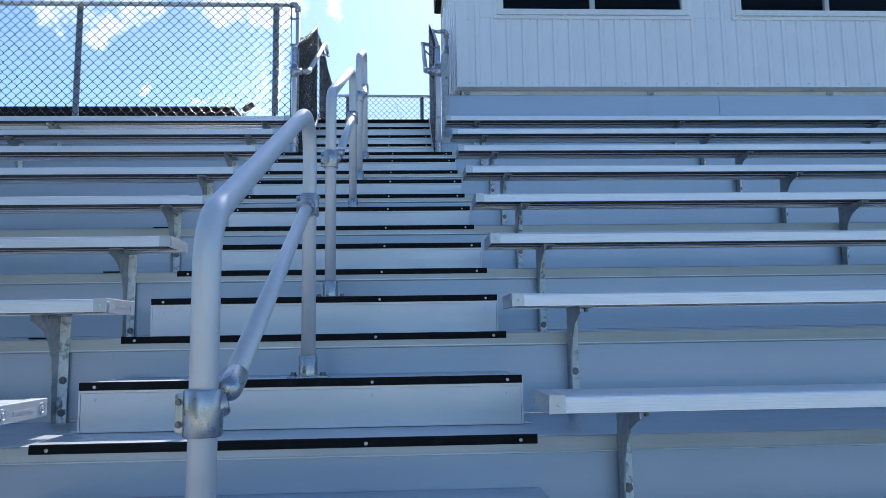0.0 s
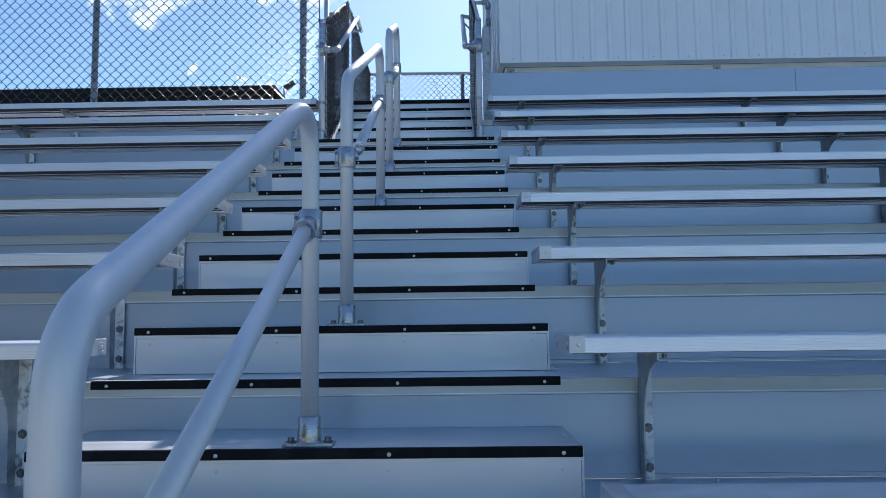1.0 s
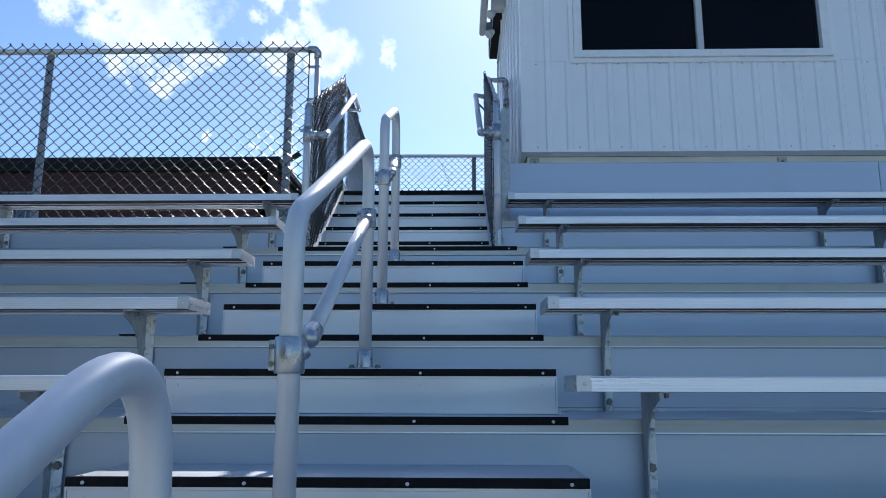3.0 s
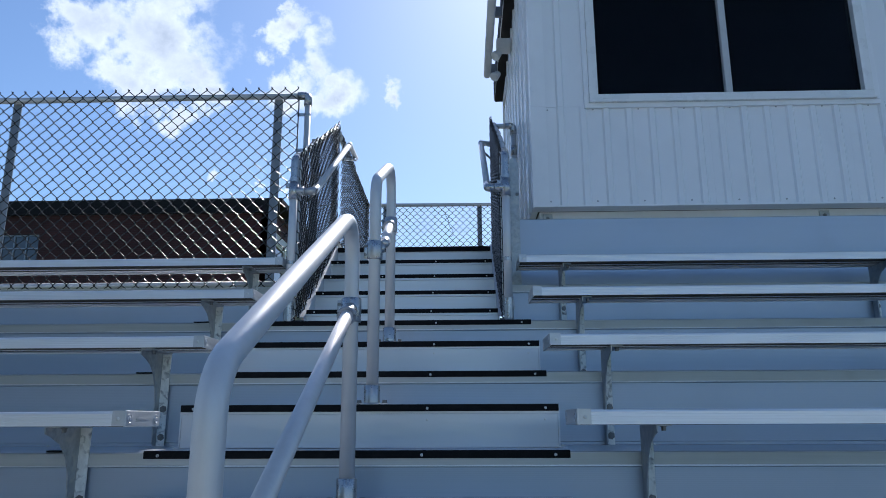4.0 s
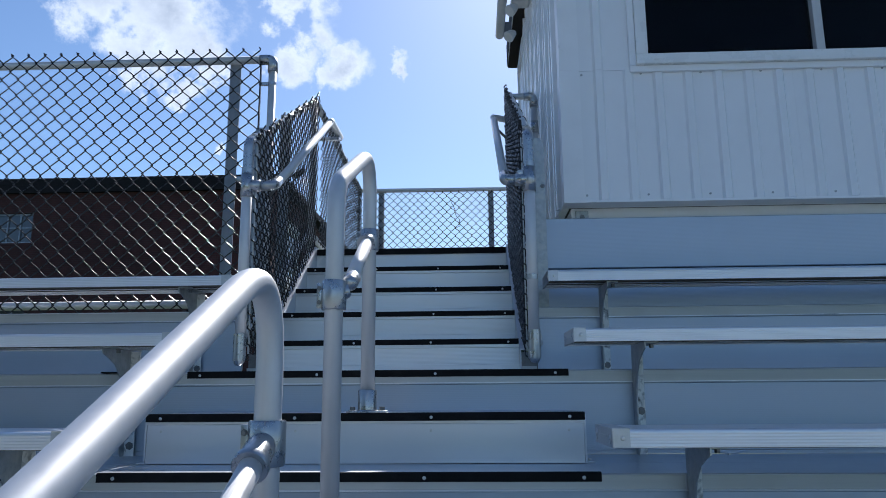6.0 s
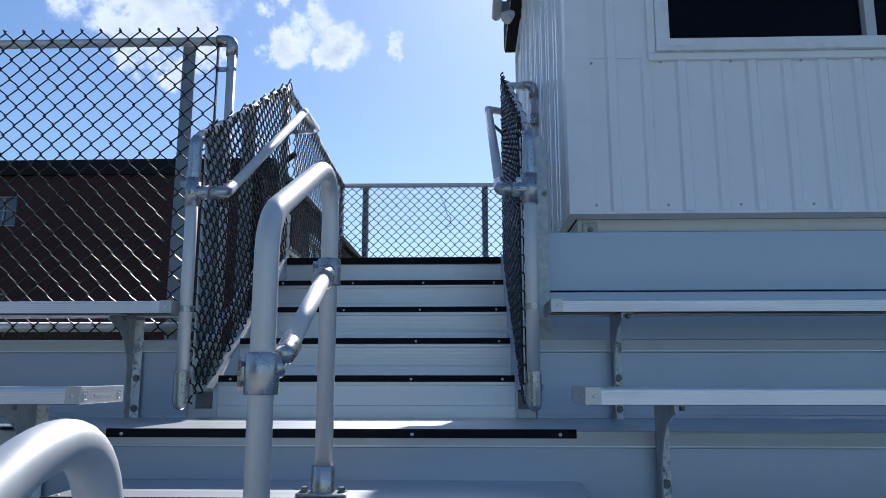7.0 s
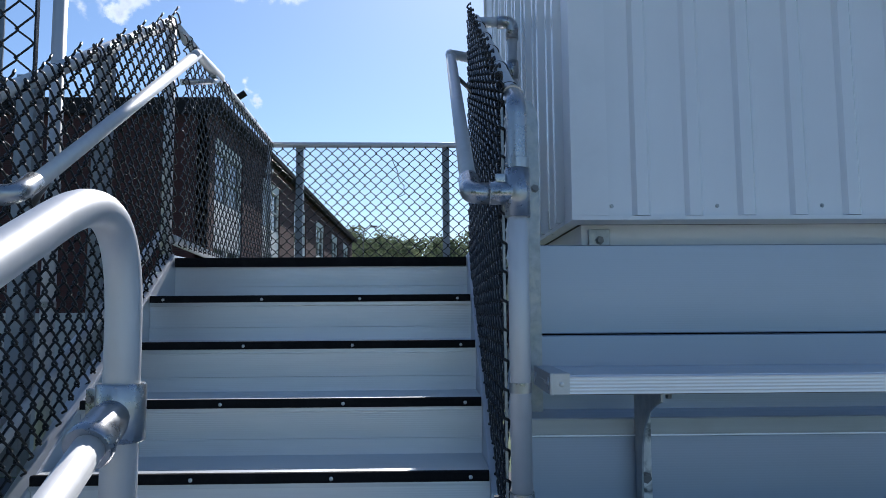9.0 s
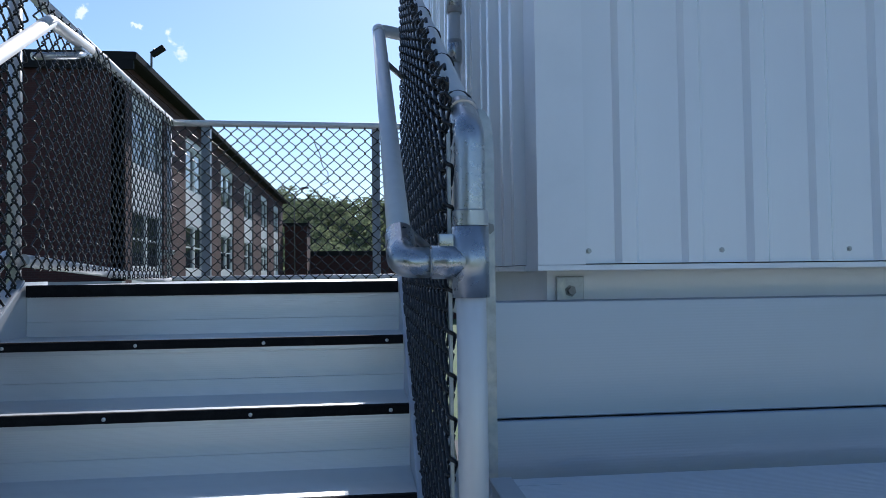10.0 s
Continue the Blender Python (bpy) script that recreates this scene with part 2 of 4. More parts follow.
def leaf_material(name, a, z):
    mat = bpy.data.materials.new(name)
    mat.use_nodes = True
    N, L = mat.node_tree.nodes, mat.node_tree.links
    b = N["Principled BSDF"]
    geo = N.new("ShaderNodeNewGeometry")
    m = N.new("ShaderNodeMix")
    m.data_type = "RGBA"
    m.inputs["A"].default_value, m.inputs["B"].default_value = (*a, 1), (*z, 1)
    n = N.new("ShaderNodeTexNoise")
    n.inputs["Scale"].default_value, n.inputs["Detail"].default_value = 0.16, 5.0
    L.new(geo.outputs["Position"], n.inputs["Vector"])
    ad = N.new("ShaderNodeMath")
    ad.operation, ad.use_clamp = "MULTIPLY_ADD", True
    ad.inputs[1].default_value = 1.1
    L.new(n.outputs["Fac"], ad.inputs[0])
    sb = N.new("ShaderNodeMath")
    sb.operation = "MULTIPLY_ADD"
    sb.inputs[1].default_value, sb.inputs[2].default_value = 0.7, -0.45
    L.new(geo.outputs["Random Per Island"], sb.inputs[0])
    L.new(sb.outputs[0], ad.inputs[2])
    L.new(ad.outputs[0], m.inputs["Factor"])
    L.new(m.outputs["Result"], b.inputs["Base Color"])
    b.inputs["Roughness"].default_value = 0.7
    b.inputs["Specular IOR Level"].default_value = 0.2
    tr = N.new("ShaderNodeBsdfTranslucent")
    L.new(m.outputs["Result"], tr.inputs["Color"])
    sh = N.new("ShaderNodeMixShader")
    sh.inputs["Fac"].default_value = 0.45
    L.new(b.outputs["BSDF"], sh.inputs[1])
    L.new(tr.outputs["BSDF"], sh.inputs[2])
    L.new(sh.outputs["Shader"], N["Material Output"].inputs["Surface"])
    return mat


def brick_material():
    mat = bpy.data.materials.new("red brown brick")
    mat.use_nodes = True
    N, L = mat.node_tree.nodes, mat.node_tree.links
    b = N["Principled BSDF"]
    geo = N.new("ShaderNodeNewGeometry")
    sep = N.new("ShaderNodeSeparateXYZ")
    L.new(geo.outputs["Position"], sep.inputs["Vector"])
    ad = N.new("ShaderNodeMath")
    L.new(sep.outputs["X"], ad.inputs[0]), L.new(sep.outputs["Y"], ad.inputs[1])
    cb = N.new("ShaderNodeCombineXYZ")
    L.new(ad.outputs[0], cb.inputs["X"]), L.new(sep.outputs["Z"], cb.inputs["Y"])
    br = N.new("ShaderNodeTexBrick")
    br.inputs["Scale"].default_value = 1.0
    br.inputs["Brick Width"].default_value, br.inputs["Row Height"].default_value, br.inputs["Mortar Size"].default_value = 0.215, 0.075, 0.006
    br.inputs["Color1"].default_value, br.inputs["Color2"].default_value = (0.095, 0.028, 0.022, 1), (0.062, 0.020, 0.017, 1)
    br.inputs["Mortar"].default_value = (0.085, 0.055, 0.046, 1)
    L.new(cb.outputs[0], br.inputs["Vector"])
    n = N.new("ShaderNodeTexNoise")
    n.inputs["Scale"].default_value, n.inputs["Detail"].default_value = 0.5, 7.0
    L.new(geo.outputs["Position"], n.inputs["Vector"])
    m = N.new("ShaderNodeMix")
    m.data_type, m.blend_type = "RGBA", "MULTIPLY"
    m.inputs["Factor"].default_value = 0.55
    L.new(br.outputs["Color"], m.inputs["A"])
    L.new(n.outputs["Fac"], m.inputs["B"])
    L.new(m.outputs["Result"], b.inputs["Base Color"])
    bp = N.new("ShaderNodeBump")
    bp.inputs["Strength"].default_value, bp.inputs["Distance"].default_value = 0.5, 0.008
    L.new(br.outputs["Fac"], bp.inputs["Height"])
    bp.invert = True
    L.new(bp.outputs["Normal"], b.inputs["Normal"])
    b.inputs["Roughness"].default_value = 0.85
    return mat


def glass_material(name, tint, rough=0.0):
    mat = bpy.data.materials.new(name)
    mat.use_nodes = True
    b = mat.node_tree.nodes["Principled BSDF"]
    b.inputs["Base Color"].default_value = (*tint, 1)
    b.inputs["Roughness"].default_value = rough
    b.inputs["Transmission Weight"].default_value = 1.0
    b.inputs["IOR"].default_value = 1.22
    return mat


M_GRASS = ground_material()
# leaf colours lightened so that they carry the haze of distance
M_LEAF = leaf_material("haze-paled summer foliage", (0.085, 0.12, 0.065), (0.24, 0.27, 0.15))
M_BRICK = brick_material()
M_GLASS = glass_material("tinted window glass", (0.22, 0.25, 0.27))
M_FARGLASS = material("far window glass", (0.03, 0.04, 0.05), 0.08, 0.0, grain=0.2, grain_scale=(0.5, 0.5, 0.5), rough_var=0.03, spec=0.8)


# ---- shape helpers ----
class Shape:
    """Collects vertices and faces for one mesh."""

    def __init__(self):
        self.v, self.f, self.smooth, self.crisp = [], [], [], False

    def add(self, verts, faces, smooth=False):
        n = len(self.v)
        self.v += [tuple(p) for p in verts]
        self.f += [tuple(i + n for i in f) for f in faces]
        self.smooth += [smooth] * len(faces)
        return self

    def box(self, x0, x1, y0, y1, z0, z1):
        v = [(x, y, z) for z in (z0, z1) for y in (y0, y1) for x in (x0, x1)]
        return self.add(v, [(0, 2, 3, 1), (4, 5, 7, 6), (0, 1, 5, 4), (2, 6, 7, 3), (0, 4, 6, 2), (1, 3, 7, 5)])

    def soft_box(self, x0, x1, y0, y1, z0, z1, r):
        """A box with its edges chamfered by r."""
        bm = bmesh.new()
        bmesh.ops.create_cube(bm, size=1)
        for p in bm.verts:
            p.co = ((x0 + x1) / 2 + p.co.x * (x1 - x0), (y0 + y1) / 2 + p.co.y * (y1 - y0), (z0 + z1) / 2 + p.co.z * (z1 - z0))
        bmesh.ops.bevel(bm, geom=bm.edges[:], offset=r, segments=2, affect="EDGES", profile=0.6)
        bm.verts.index_update()
        self.add([p.co[:] for p in bm.verts], [[q.index for q in f.verts] for f in bm.faces])
        bm.free()
        return self

    def prism(self, outline, axis, a, b):
        """An outline in the two other axes (in their order), drawn from a to b along the axis."""
        n = len(outline)

        def at(p, s):
            q = list(p)
            q.insert("xyz".index(axis), s)
            return q

        v = [at(p, a) for p in outline] + [at(p, b) for p in outline]
        area = sum(outline[i][0] * outline[(i + 1) % n][1] - outline[(i + 1) % n][0] * outline[i][1] for i in range(n))
        turn = (area > 0) == (axis != "y")
        sides = [(i, (i + 1) % n, n + (i + 1) % n, n + i) for i in range(n)]
        faces = sides + [tuple(range(n))[::-1], tuple(range(n, 2 * n))]
        return self.add(v, faces if turn else [f[::-1] for f in faces])

    def tube(self, pts, r, n=14, caps=True):
        pts = [Vector(p) for p in pts]
        ring, verts = None, []
        for i, p in enumerate(pts):
            t = ((pts[i] - pts[i - 1]).normalized() if i else Vector()) + ((pts[i + 1] - pts[i]).normalized() if i < len(pts) - 1 else Vector())
            t.normalize()
            if ring is None:
                side = t.cross(Vector((0.31, 0.17, 0.93))).normalized()
                if side.length < 0.1:
                    side = t.cross(Vector((1, 0, 0))).normalized()
            else:
                side = (ring - t * ring.dot(t)).normalized()
            ring = side
            up = t.cross(side)
            verts += [p + (side * math.cos(a) + up * math.sin(a)) * r for a in (2 * math.pi * k / n for k in range(n))]
        faces = [(i * n + k, i * n + (k + 1) % n, (i + 1) * n + (k + 1) % n, (i + 1) * n + k) for i in range(len(pts) - 1) for k in range(n)]
        self.add(verts, faces, True)
        if caps:
            m = len(self.v) - len(verts)
            self.f += [tuple(m + k for k in range(n))[::-1], tuple(m + (len(pts) - 1) * n + k for k in range(n))]
            self.smooth += [False, False]
        return self

    def lathe(self, base, ahead, profile, n=16):
        """Rings of (distance along ahead, radius) round an axis."""
        t = Vector(ahead).normalized()
        side = t.cross(Vector((0.3, 0.2, 0.93))).normalized()
        up = t.cross(side)
        v = [Vector(base) + t * d + (side * math.cos(2 * math.pi * k / n) + up * math.sin(2 * math.pi * k / n)) * r for d, r in profile for k in range(n)]
        f = [(i * n + k, i * n + (k + 1) % n, (i + 1) * n + (k + 1) % n, (i + 1) * n + k) for i in range(len(profile) - 1) for k in range(n)]
        f += [tuple(range(n))[::-1], tuple((len(profile) - 1) * n + k for k in range(n))]
        self.crisp = True
        return self.add(v, f, True)


def bend(pts, radius, n=7):
    """The polyline with its inner corners rounded."""
    pts = [Vector(p) for p in pts]
    out = [pts[0]]
    for a, p, c in zip(pts, pts[1:], pts[2:]):
        u, w = (a - p).normalized(), (c - p).normalized()
        half = u.angle(w) / 2
        cut = min(radius / math.tan(half), 0.48 * (a - p).length, 0.48 * (c - p).length)
        q0, q1 = p + u * cut, p + w * cut
        out += [q0.lerp(p, k / n).lerp(p.lerp(q1, k / n), k / n) for k in range(n + 1)]
    return out + [pts[-1]]


def mesh_of(name, shape, mat):
    me = bpy.data.meshes.new(name)
    me.from_pydata(shape.v, [], shape.f)
    me.materials.append(mat)
    me.polygons.foreach_set("use_smooth", shape.smooth)
    me.update()
    if shape.crisp:
        # round turned parts keep crisp rims
        me.set_sharp_from_angle(angle=radians(42))
    return me


def part(name, shape, mat, parent, label=""):
    ob = new(name, shape if isinstance(shape, bpy.types.Mesh) else mesh_of(name, shape, mat))
    ob.parent = parent
    return tagged(ob, label)


def thing(name, label, category, group="", kind="", at=(0, 0, 0)):
    ob = new(name)
    ob.empty_display_size = 0.1
    ob.location = at
    return tagged(ob, label, category, group, kind)


def hexhead(shape, p, ahead, r=0.011, h=0.008):
    shape.lathe(p, ahead, [(0, r * 1.5), (0.002, r * 1.5), (0.002, r), (h, r * 0.95)], 6)
    return shape


def roundhead(shape, p, ahead, r=0.006):
    shape.lathe(p, ahead, [(0, r), (0.0015, r), (0.0028, r * 0.6)], 10)
    return shape

# ---- plan ----
D, R, Z0 = 0.6088, 0.3003, 0.006               # depth and rise of one tier
NL, NR = -1.027, 0.392              # aisle
XL, XR = -8.4, 9.6                  # the stand's ends
STEP, STEP_H = 0.270, 0.155                        # aisle step's nose behind the tier's nose
TOP = 7                             # last tier of the aisle
LIP = 0.046
GROUND = -2.44

# ground, one sheet to the horizon
s = Shape()
s.add([(-1500, -1500, GROUND), (1500, -1500, GROUND), (1500, 1500, GROUND), (-1500, 1500, GROUND)], [(0, 1, 2, 3)])
g = new("ground", mesh_of("ground", s, M_GRASS))
tagged(g, "mown green grass around the stand", "ground", kind="structure")
s = Shape().box(-60, 60, 7.6, 24.6, GROUND - 0.2, GROUND + 0.02)
tagged(new("road", mesh_of("road", s, M_ASPH)), "dark asphalt service road behind the stand", "road", kind="structure")
s = Shape().box(-60, 60, -16.0, -6.2, GROUND - 0.2, GROUND + 0.02)
tagged(new("pavement", mesh_of("pavement", s, M_CONC)), "pale concrete walk before the stand", "pavement", kind="structure")


# ---- nosing strip, shared by tiers, steps and stairs ----
def nosing(parent, x0, x1, y, z, screws=4, h=0.0215):
    """Black strip over the top front edge at y, z, with its screws."""
    s = Shape().prism([(y - 0.004, z - h), (y - 0.004, z + 0.001), (y - 0.001, z + 0.004), (y + 0.012, z + 0.004), (y + 0.012, z - 0.001), (y, z - 0.001), (y, z - h)], "x", x0, x1)
    strip = part("nosing", s, M_NOSE, parent, "black grit nosing strip with screws")
    inset = 0.048
    for i in range(screws):
        s = Shape()
        roundhead(s, (x0 + inset + (x1 - x0 - 2 * inset) * i / (screws - 1), y - 0.004, z - h * 0.5), (0, -1, 0), 0.0053)
        part("screw", s, M_SCREW, strip)
    return strip


# ---- tiers ----
def tier(k):
    y, z = (k - 1) * D, Z0 + (k - 1) * R
    row = thing("bleacher_tier", "grey ribbed aluminium tread and riser of the stand", "bleacher tier", "bleacher tiers", "structure")
    spans = [(XL, XR)] if k <= TOP else [(XL, NL), (NR - 0.055, XR)]
    depth = D if k <= TOP else 0.19
    for x0, x1 in spans:
        # front plank with a rounded lip, then the plank behind it
        f = depth * 0.48
        o = [(y, z - LIP), (y, z - 0.004), (y + 0.001, z - 0.001), (y + 0.004, z), (y + f, z), (y + f, z - 0.03), (y + 0.006, z - 0.03), (y + 0.006, z - LIP)]
        part("tread_plank", Shape().prism(o, "x", x0, x1), M_TREAD, row)
        o = [(y + f + 0.004, z - 0.03), (y + f + 0.004, z - 0.001), (y + f + 0.006, z), (y + depth + 0.008, z), (y + depth + 0.008, z - 0.03)]
        part("tread_plank", Shape().prism(o, "x", x0, x1), M_TREAD, row)
        # oxidised band along the lip's face
        cuts = [x0] + [c for c in sorted([0.622 + 1.855 * i for i in range(5)] + [-1.251 - 1.84 * i for i in range(4)]) if x0 < c < x1] + [x1]
        for a, b in zip(cuts, cuts[1:]):
            part("lip_strip", Shape().box(a + 0.003, b - 0.003, y - 0.0025, y, z - LIP + 0.004, z - 0.005), M_LIP, row)
        part("lip_edge", Shape().box(x0 + 0.002, x1 - 0.002, y - 0.007, y + 0.004, z - LIP - 0.0005, z - LIP + 0.003), M_SEAT, row)
        bottom = z - R + (0.0005 if k > -6 else 0.02)
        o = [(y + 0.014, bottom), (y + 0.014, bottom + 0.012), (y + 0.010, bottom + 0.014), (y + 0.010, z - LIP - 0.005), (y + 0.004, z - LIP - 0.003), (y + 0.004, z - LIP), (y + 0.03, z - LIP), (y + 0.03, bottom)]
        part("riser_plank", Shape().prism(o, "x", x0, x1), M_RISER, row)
    if k <= TOP:
        rng = random.Random(40 + k)
        for x in (0.86, 1.75, 2.9, 4.3, -1.6, -2.9, -4.2):
            part("deck_screw", hexhead(Shape(), (x + rng.uniform(-0.1, 0.1), y + D - 0.035, z), (0, 0, 1), 0.005, 0.006), M_SCREW, row)
        nosing(row, NL, NR, y - 0.0025, z)
        # short black strip along the tread's front edge, left of the bracket
        part("joint_cover", Shape().box(-1.36, -1.252, y - 0.003, y + 0.03, z + 0.0005, z + 0.006), M_NOSE, row, "short black strip above the lip")
    return row


for k in range(-6, TOP + 2):
    tier(k)


# ---- aisle steps ----
def aisle_step():
    st = thing("aisle_step", "grey aluminium box step with black nosing in the aisle", "step", "aisle steps")
    x0, x1, h, d = NL + 0.008, NR + 0.002, STEP_H, D - STEP + 0.006
    part("tread", Shape().prism([(0, h - 0.03), (0, h - 0.003), (0.003, h), (d, h), (d, h - 0.006), (0.006, h - 0.006), (0.006, h - 0.03)], "x", x0, x1), M_TREAD, st)
    o = [(0.003, 0.002), (0.003, h - 0.031), (0.007, h - 0.031), (0.007, 0.006), (0.02, 0.006), (0.02, 0.002)]
    riser = part("riser", Shape().prism(o, "x", x0 + 0.004, x1 - 0.004), M_SHEET, st, "smooth grey aluminium riser sheet")
    for i in range(4):
        part("rivet", roundhead(Shape(), (x0 + 0.05 + (x1 - x0 - 0.1) * i / 3, 0.003, h - 0.052), (0, -1, 0), 0.0045), M_SCREW, riser)
    for a, out in ((x0, -1), (x1, 1)):
        s = Shape().prism([(0.001, 0.002), (0.001, h - 0.001), (d, h - 0.001), (d, 0.002)], "x", a - 0.003, a + 0.003)
        s.box(min(a, a + out * 0.03), max(a, a + out * 0.03), 0.02, d, 0.001, 0.005)
        plate = part("end_plate", s, M_SHEET, st)
        for yy in (0.06, d - 0.06):
            part("screw", hexhead(Shape(), (a + out * 0.018, yy, 0.005), (0, 0, 1), 0.005, 0.006), M_SCREW, plate)
    # tread clips at the ends
    for a in (x0 + 0.018, x1 - 0.018):
        for yy in (0.05, 0.2):
            part("screw", roundhead(Shape(), (a, yy, h), (0, 0, 1), 0.006), M_SCREW, st)
    nosing(st, x0, x1, -0.002, h)
    return st


step_first = aisle_step()
for k in range(-5, TOP):
    m = Matrix.Translation((0, (k - 1) * D + STEP, Z0 + (k - 1) * R))
    if k == -5:
        step_first.matrix_basis = m
    else:
        copy_thing(step_first, m)


# ---- benches ----
SEAT_H, SEAT_D, SEAT_T = 0.130, 0.241, 0.044


def bracket_shapes():
    """Galvanised seat bracket; y = 0 is the riser, z = 0 the seat's underside."""
    web = [(0, 0), (-0.215, 0), (-0.215, -0.022), (-0.175, -0.034), (-0.12, -0.058), (-0.08, -0.1), (-0.058, -0.15), (-0.05, -0.2), (-0.042, -0.37), (-0.02, -0.395), (0, -0.395)]
    s = Shape().prism(web, "x", -0.0045, 0.0)
    s.prism([(0.0, -0.215), (0.042, -0.21), (0.046, -0.2), (0.046, -0.02), (0.0, -0.01)], "z", -0.0052, 0.0)
    return s


def bench(k, x0, x1, free, xs):
    """A seat plank from x0 to x1; free: the end at the aisle; xs: where its brackets stand."""
    y, z = (k - 1) * D, Z0 + (k - 1) * R + SEAT_H
    b = thing("bench", "long silver ribbed aluminium bench plank on galvanised brackets", "bench", "bench rows", at=(0, y, z))
    f, t = -SEAT_D - 0.004, SEAT_T
    o = [(f, -t), (f, -0.006), (f + 0.0018, -0.0018), (f + 0.006, 0), (-0.010, 0), (-0.0058, -0.0018), (-0.004, -0.006), (-0.004, -t), (-0.012, -t), (-0.012, -0.008),
         (-0.085, -0.008), (-0.085, -t), (-0.105, -t), (-0.105, -0.008), (f + 0.105, -0.008), (f + 0.105, -t), (f + 0.085, -t), (f + 0.085, -0.008), (f + 0.008, -0.008), (f + 0.008, -t)]
    part("seat_plank", Shape().prism(o, "x", x0 + (0.004 if free == x0 else 0), x1 - (0.004 if free == x1 else 0)), M_SEAT, b)
    lo, hi = x0 + 0.006, x1 - 0.006
    # dark sheets line the channels, painting in the shade under the seat
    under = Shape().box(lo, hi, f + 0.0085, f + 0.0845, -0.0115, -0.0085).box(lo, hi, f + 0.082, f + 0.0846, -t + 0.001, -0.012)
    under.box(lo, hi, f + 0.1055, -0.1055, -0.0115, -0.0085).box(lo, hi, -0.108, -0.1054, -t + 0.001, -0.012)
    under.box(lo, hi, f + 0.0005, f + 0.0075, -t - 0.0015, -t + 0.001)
    part("underside", under, M_SEAT_SHADE, b, "dark lining painted as shade under the seat")
    a, c = (free, free + 0.04) if free == x0 else (free - 0.04, free)
    s = Shape().soft_box(min(free - 0.004, free + 0.004), max(free - 0.004, free + 0.004), f - 0.003, -0.001, -t - 0.002, 0.003, 0.003)
    s.box(a, c, f - 0.0025, f - 0.0005, -t, 0.001)
    s.box(a, c, f - 0.0025, -0.002, 0.0005, 0.0022)
    cap = part("end_cap", s, M_CAP, b, "silver cast end cap with screw bosses")
    out = -1 if free == x0 else 1
    for yy in (f + 0.022, -0.03):
        part("screw_boss", Shape().lathe((free + out * 0.004, yy, -t / 2), (out, 0, 0), [(0, 0.015), (0.002, 0.015), (0.002, 0.012), (0.001, 0.011), (0.001, 0.006), (0.003, 0.005)], 14), M_CAP, cap)
    part("screw", roundhead(Shape(), (c - 0.018 if free == x0 else a + 0.018, f - 0.0025, -t / 2), (0, -1, 0), 0.006), M_SCREW, cap)
    part("lettering_bar", Shape().box(min(free + out * 0.004, free + out * 0.005), max(free + out * 0.004, free + out * 0.005), f + 0.07, f + 0.165, -t / 2 - 0.004, -t / 2 + 0.004), M_CAP, cap)
    for x in xs:
        br = part("bracket", BRACKET, M_GALV, b, "stained galvanised steel bracket")
        br.location = (x, -0.004, -SEAT_T)
        part("flange", FLANGE, M_FLANGE, br, "pale stained flange against the riser")
        for zz in (-0.235, -0.35):
            part("bolt", BOLT, M_BOLT, br).location = (0.019, -0.0055, zz)
        part("bolt", SEATBOLT, M_BOLT, br).location = (0.03, -0.165, -0.0055)
    return b


FLANGE = mesh_of("flange", Shape().prism([(0.0, -0.395), (0.0, -0.006), (0.036, -0.006), (0.034, -0.14), (0.034, -0.385), (0.026, -0.395)], "y", -0.0055, 0.0), M_FLANGE)
BRACKET = mesh_of("bracket", bracket_shapes(), M_GALV)
BOLT = mesh_of("bolt", hexhead(Shape(), (0, 0, 0), (0, -1, 0), 0.010, 0.009), M_BOLT)
SEATBOLT = mesh_of("bolt", hexhead(Shape(), (0, 0, 0), (0, 0, -1), 0.008, 0.014), M_BOLT)
for k in range(-5, TOP + 2):
    bench(k, 0.385 if k <= TOP else 0.372, XR - 0.05, 0.385 if k <= TOP else 0.372, [0.628 + 1.855 * i for i in range(5)])
    bench(k, XL + 0.05, -0.988 if k <= TOP else -1.01, -0.988 if k <= TOP else -1.01, [-1.245 - 1.84 * i for i in range(4)])


# ---- aisle handrails ----
PIPE = 0.0235


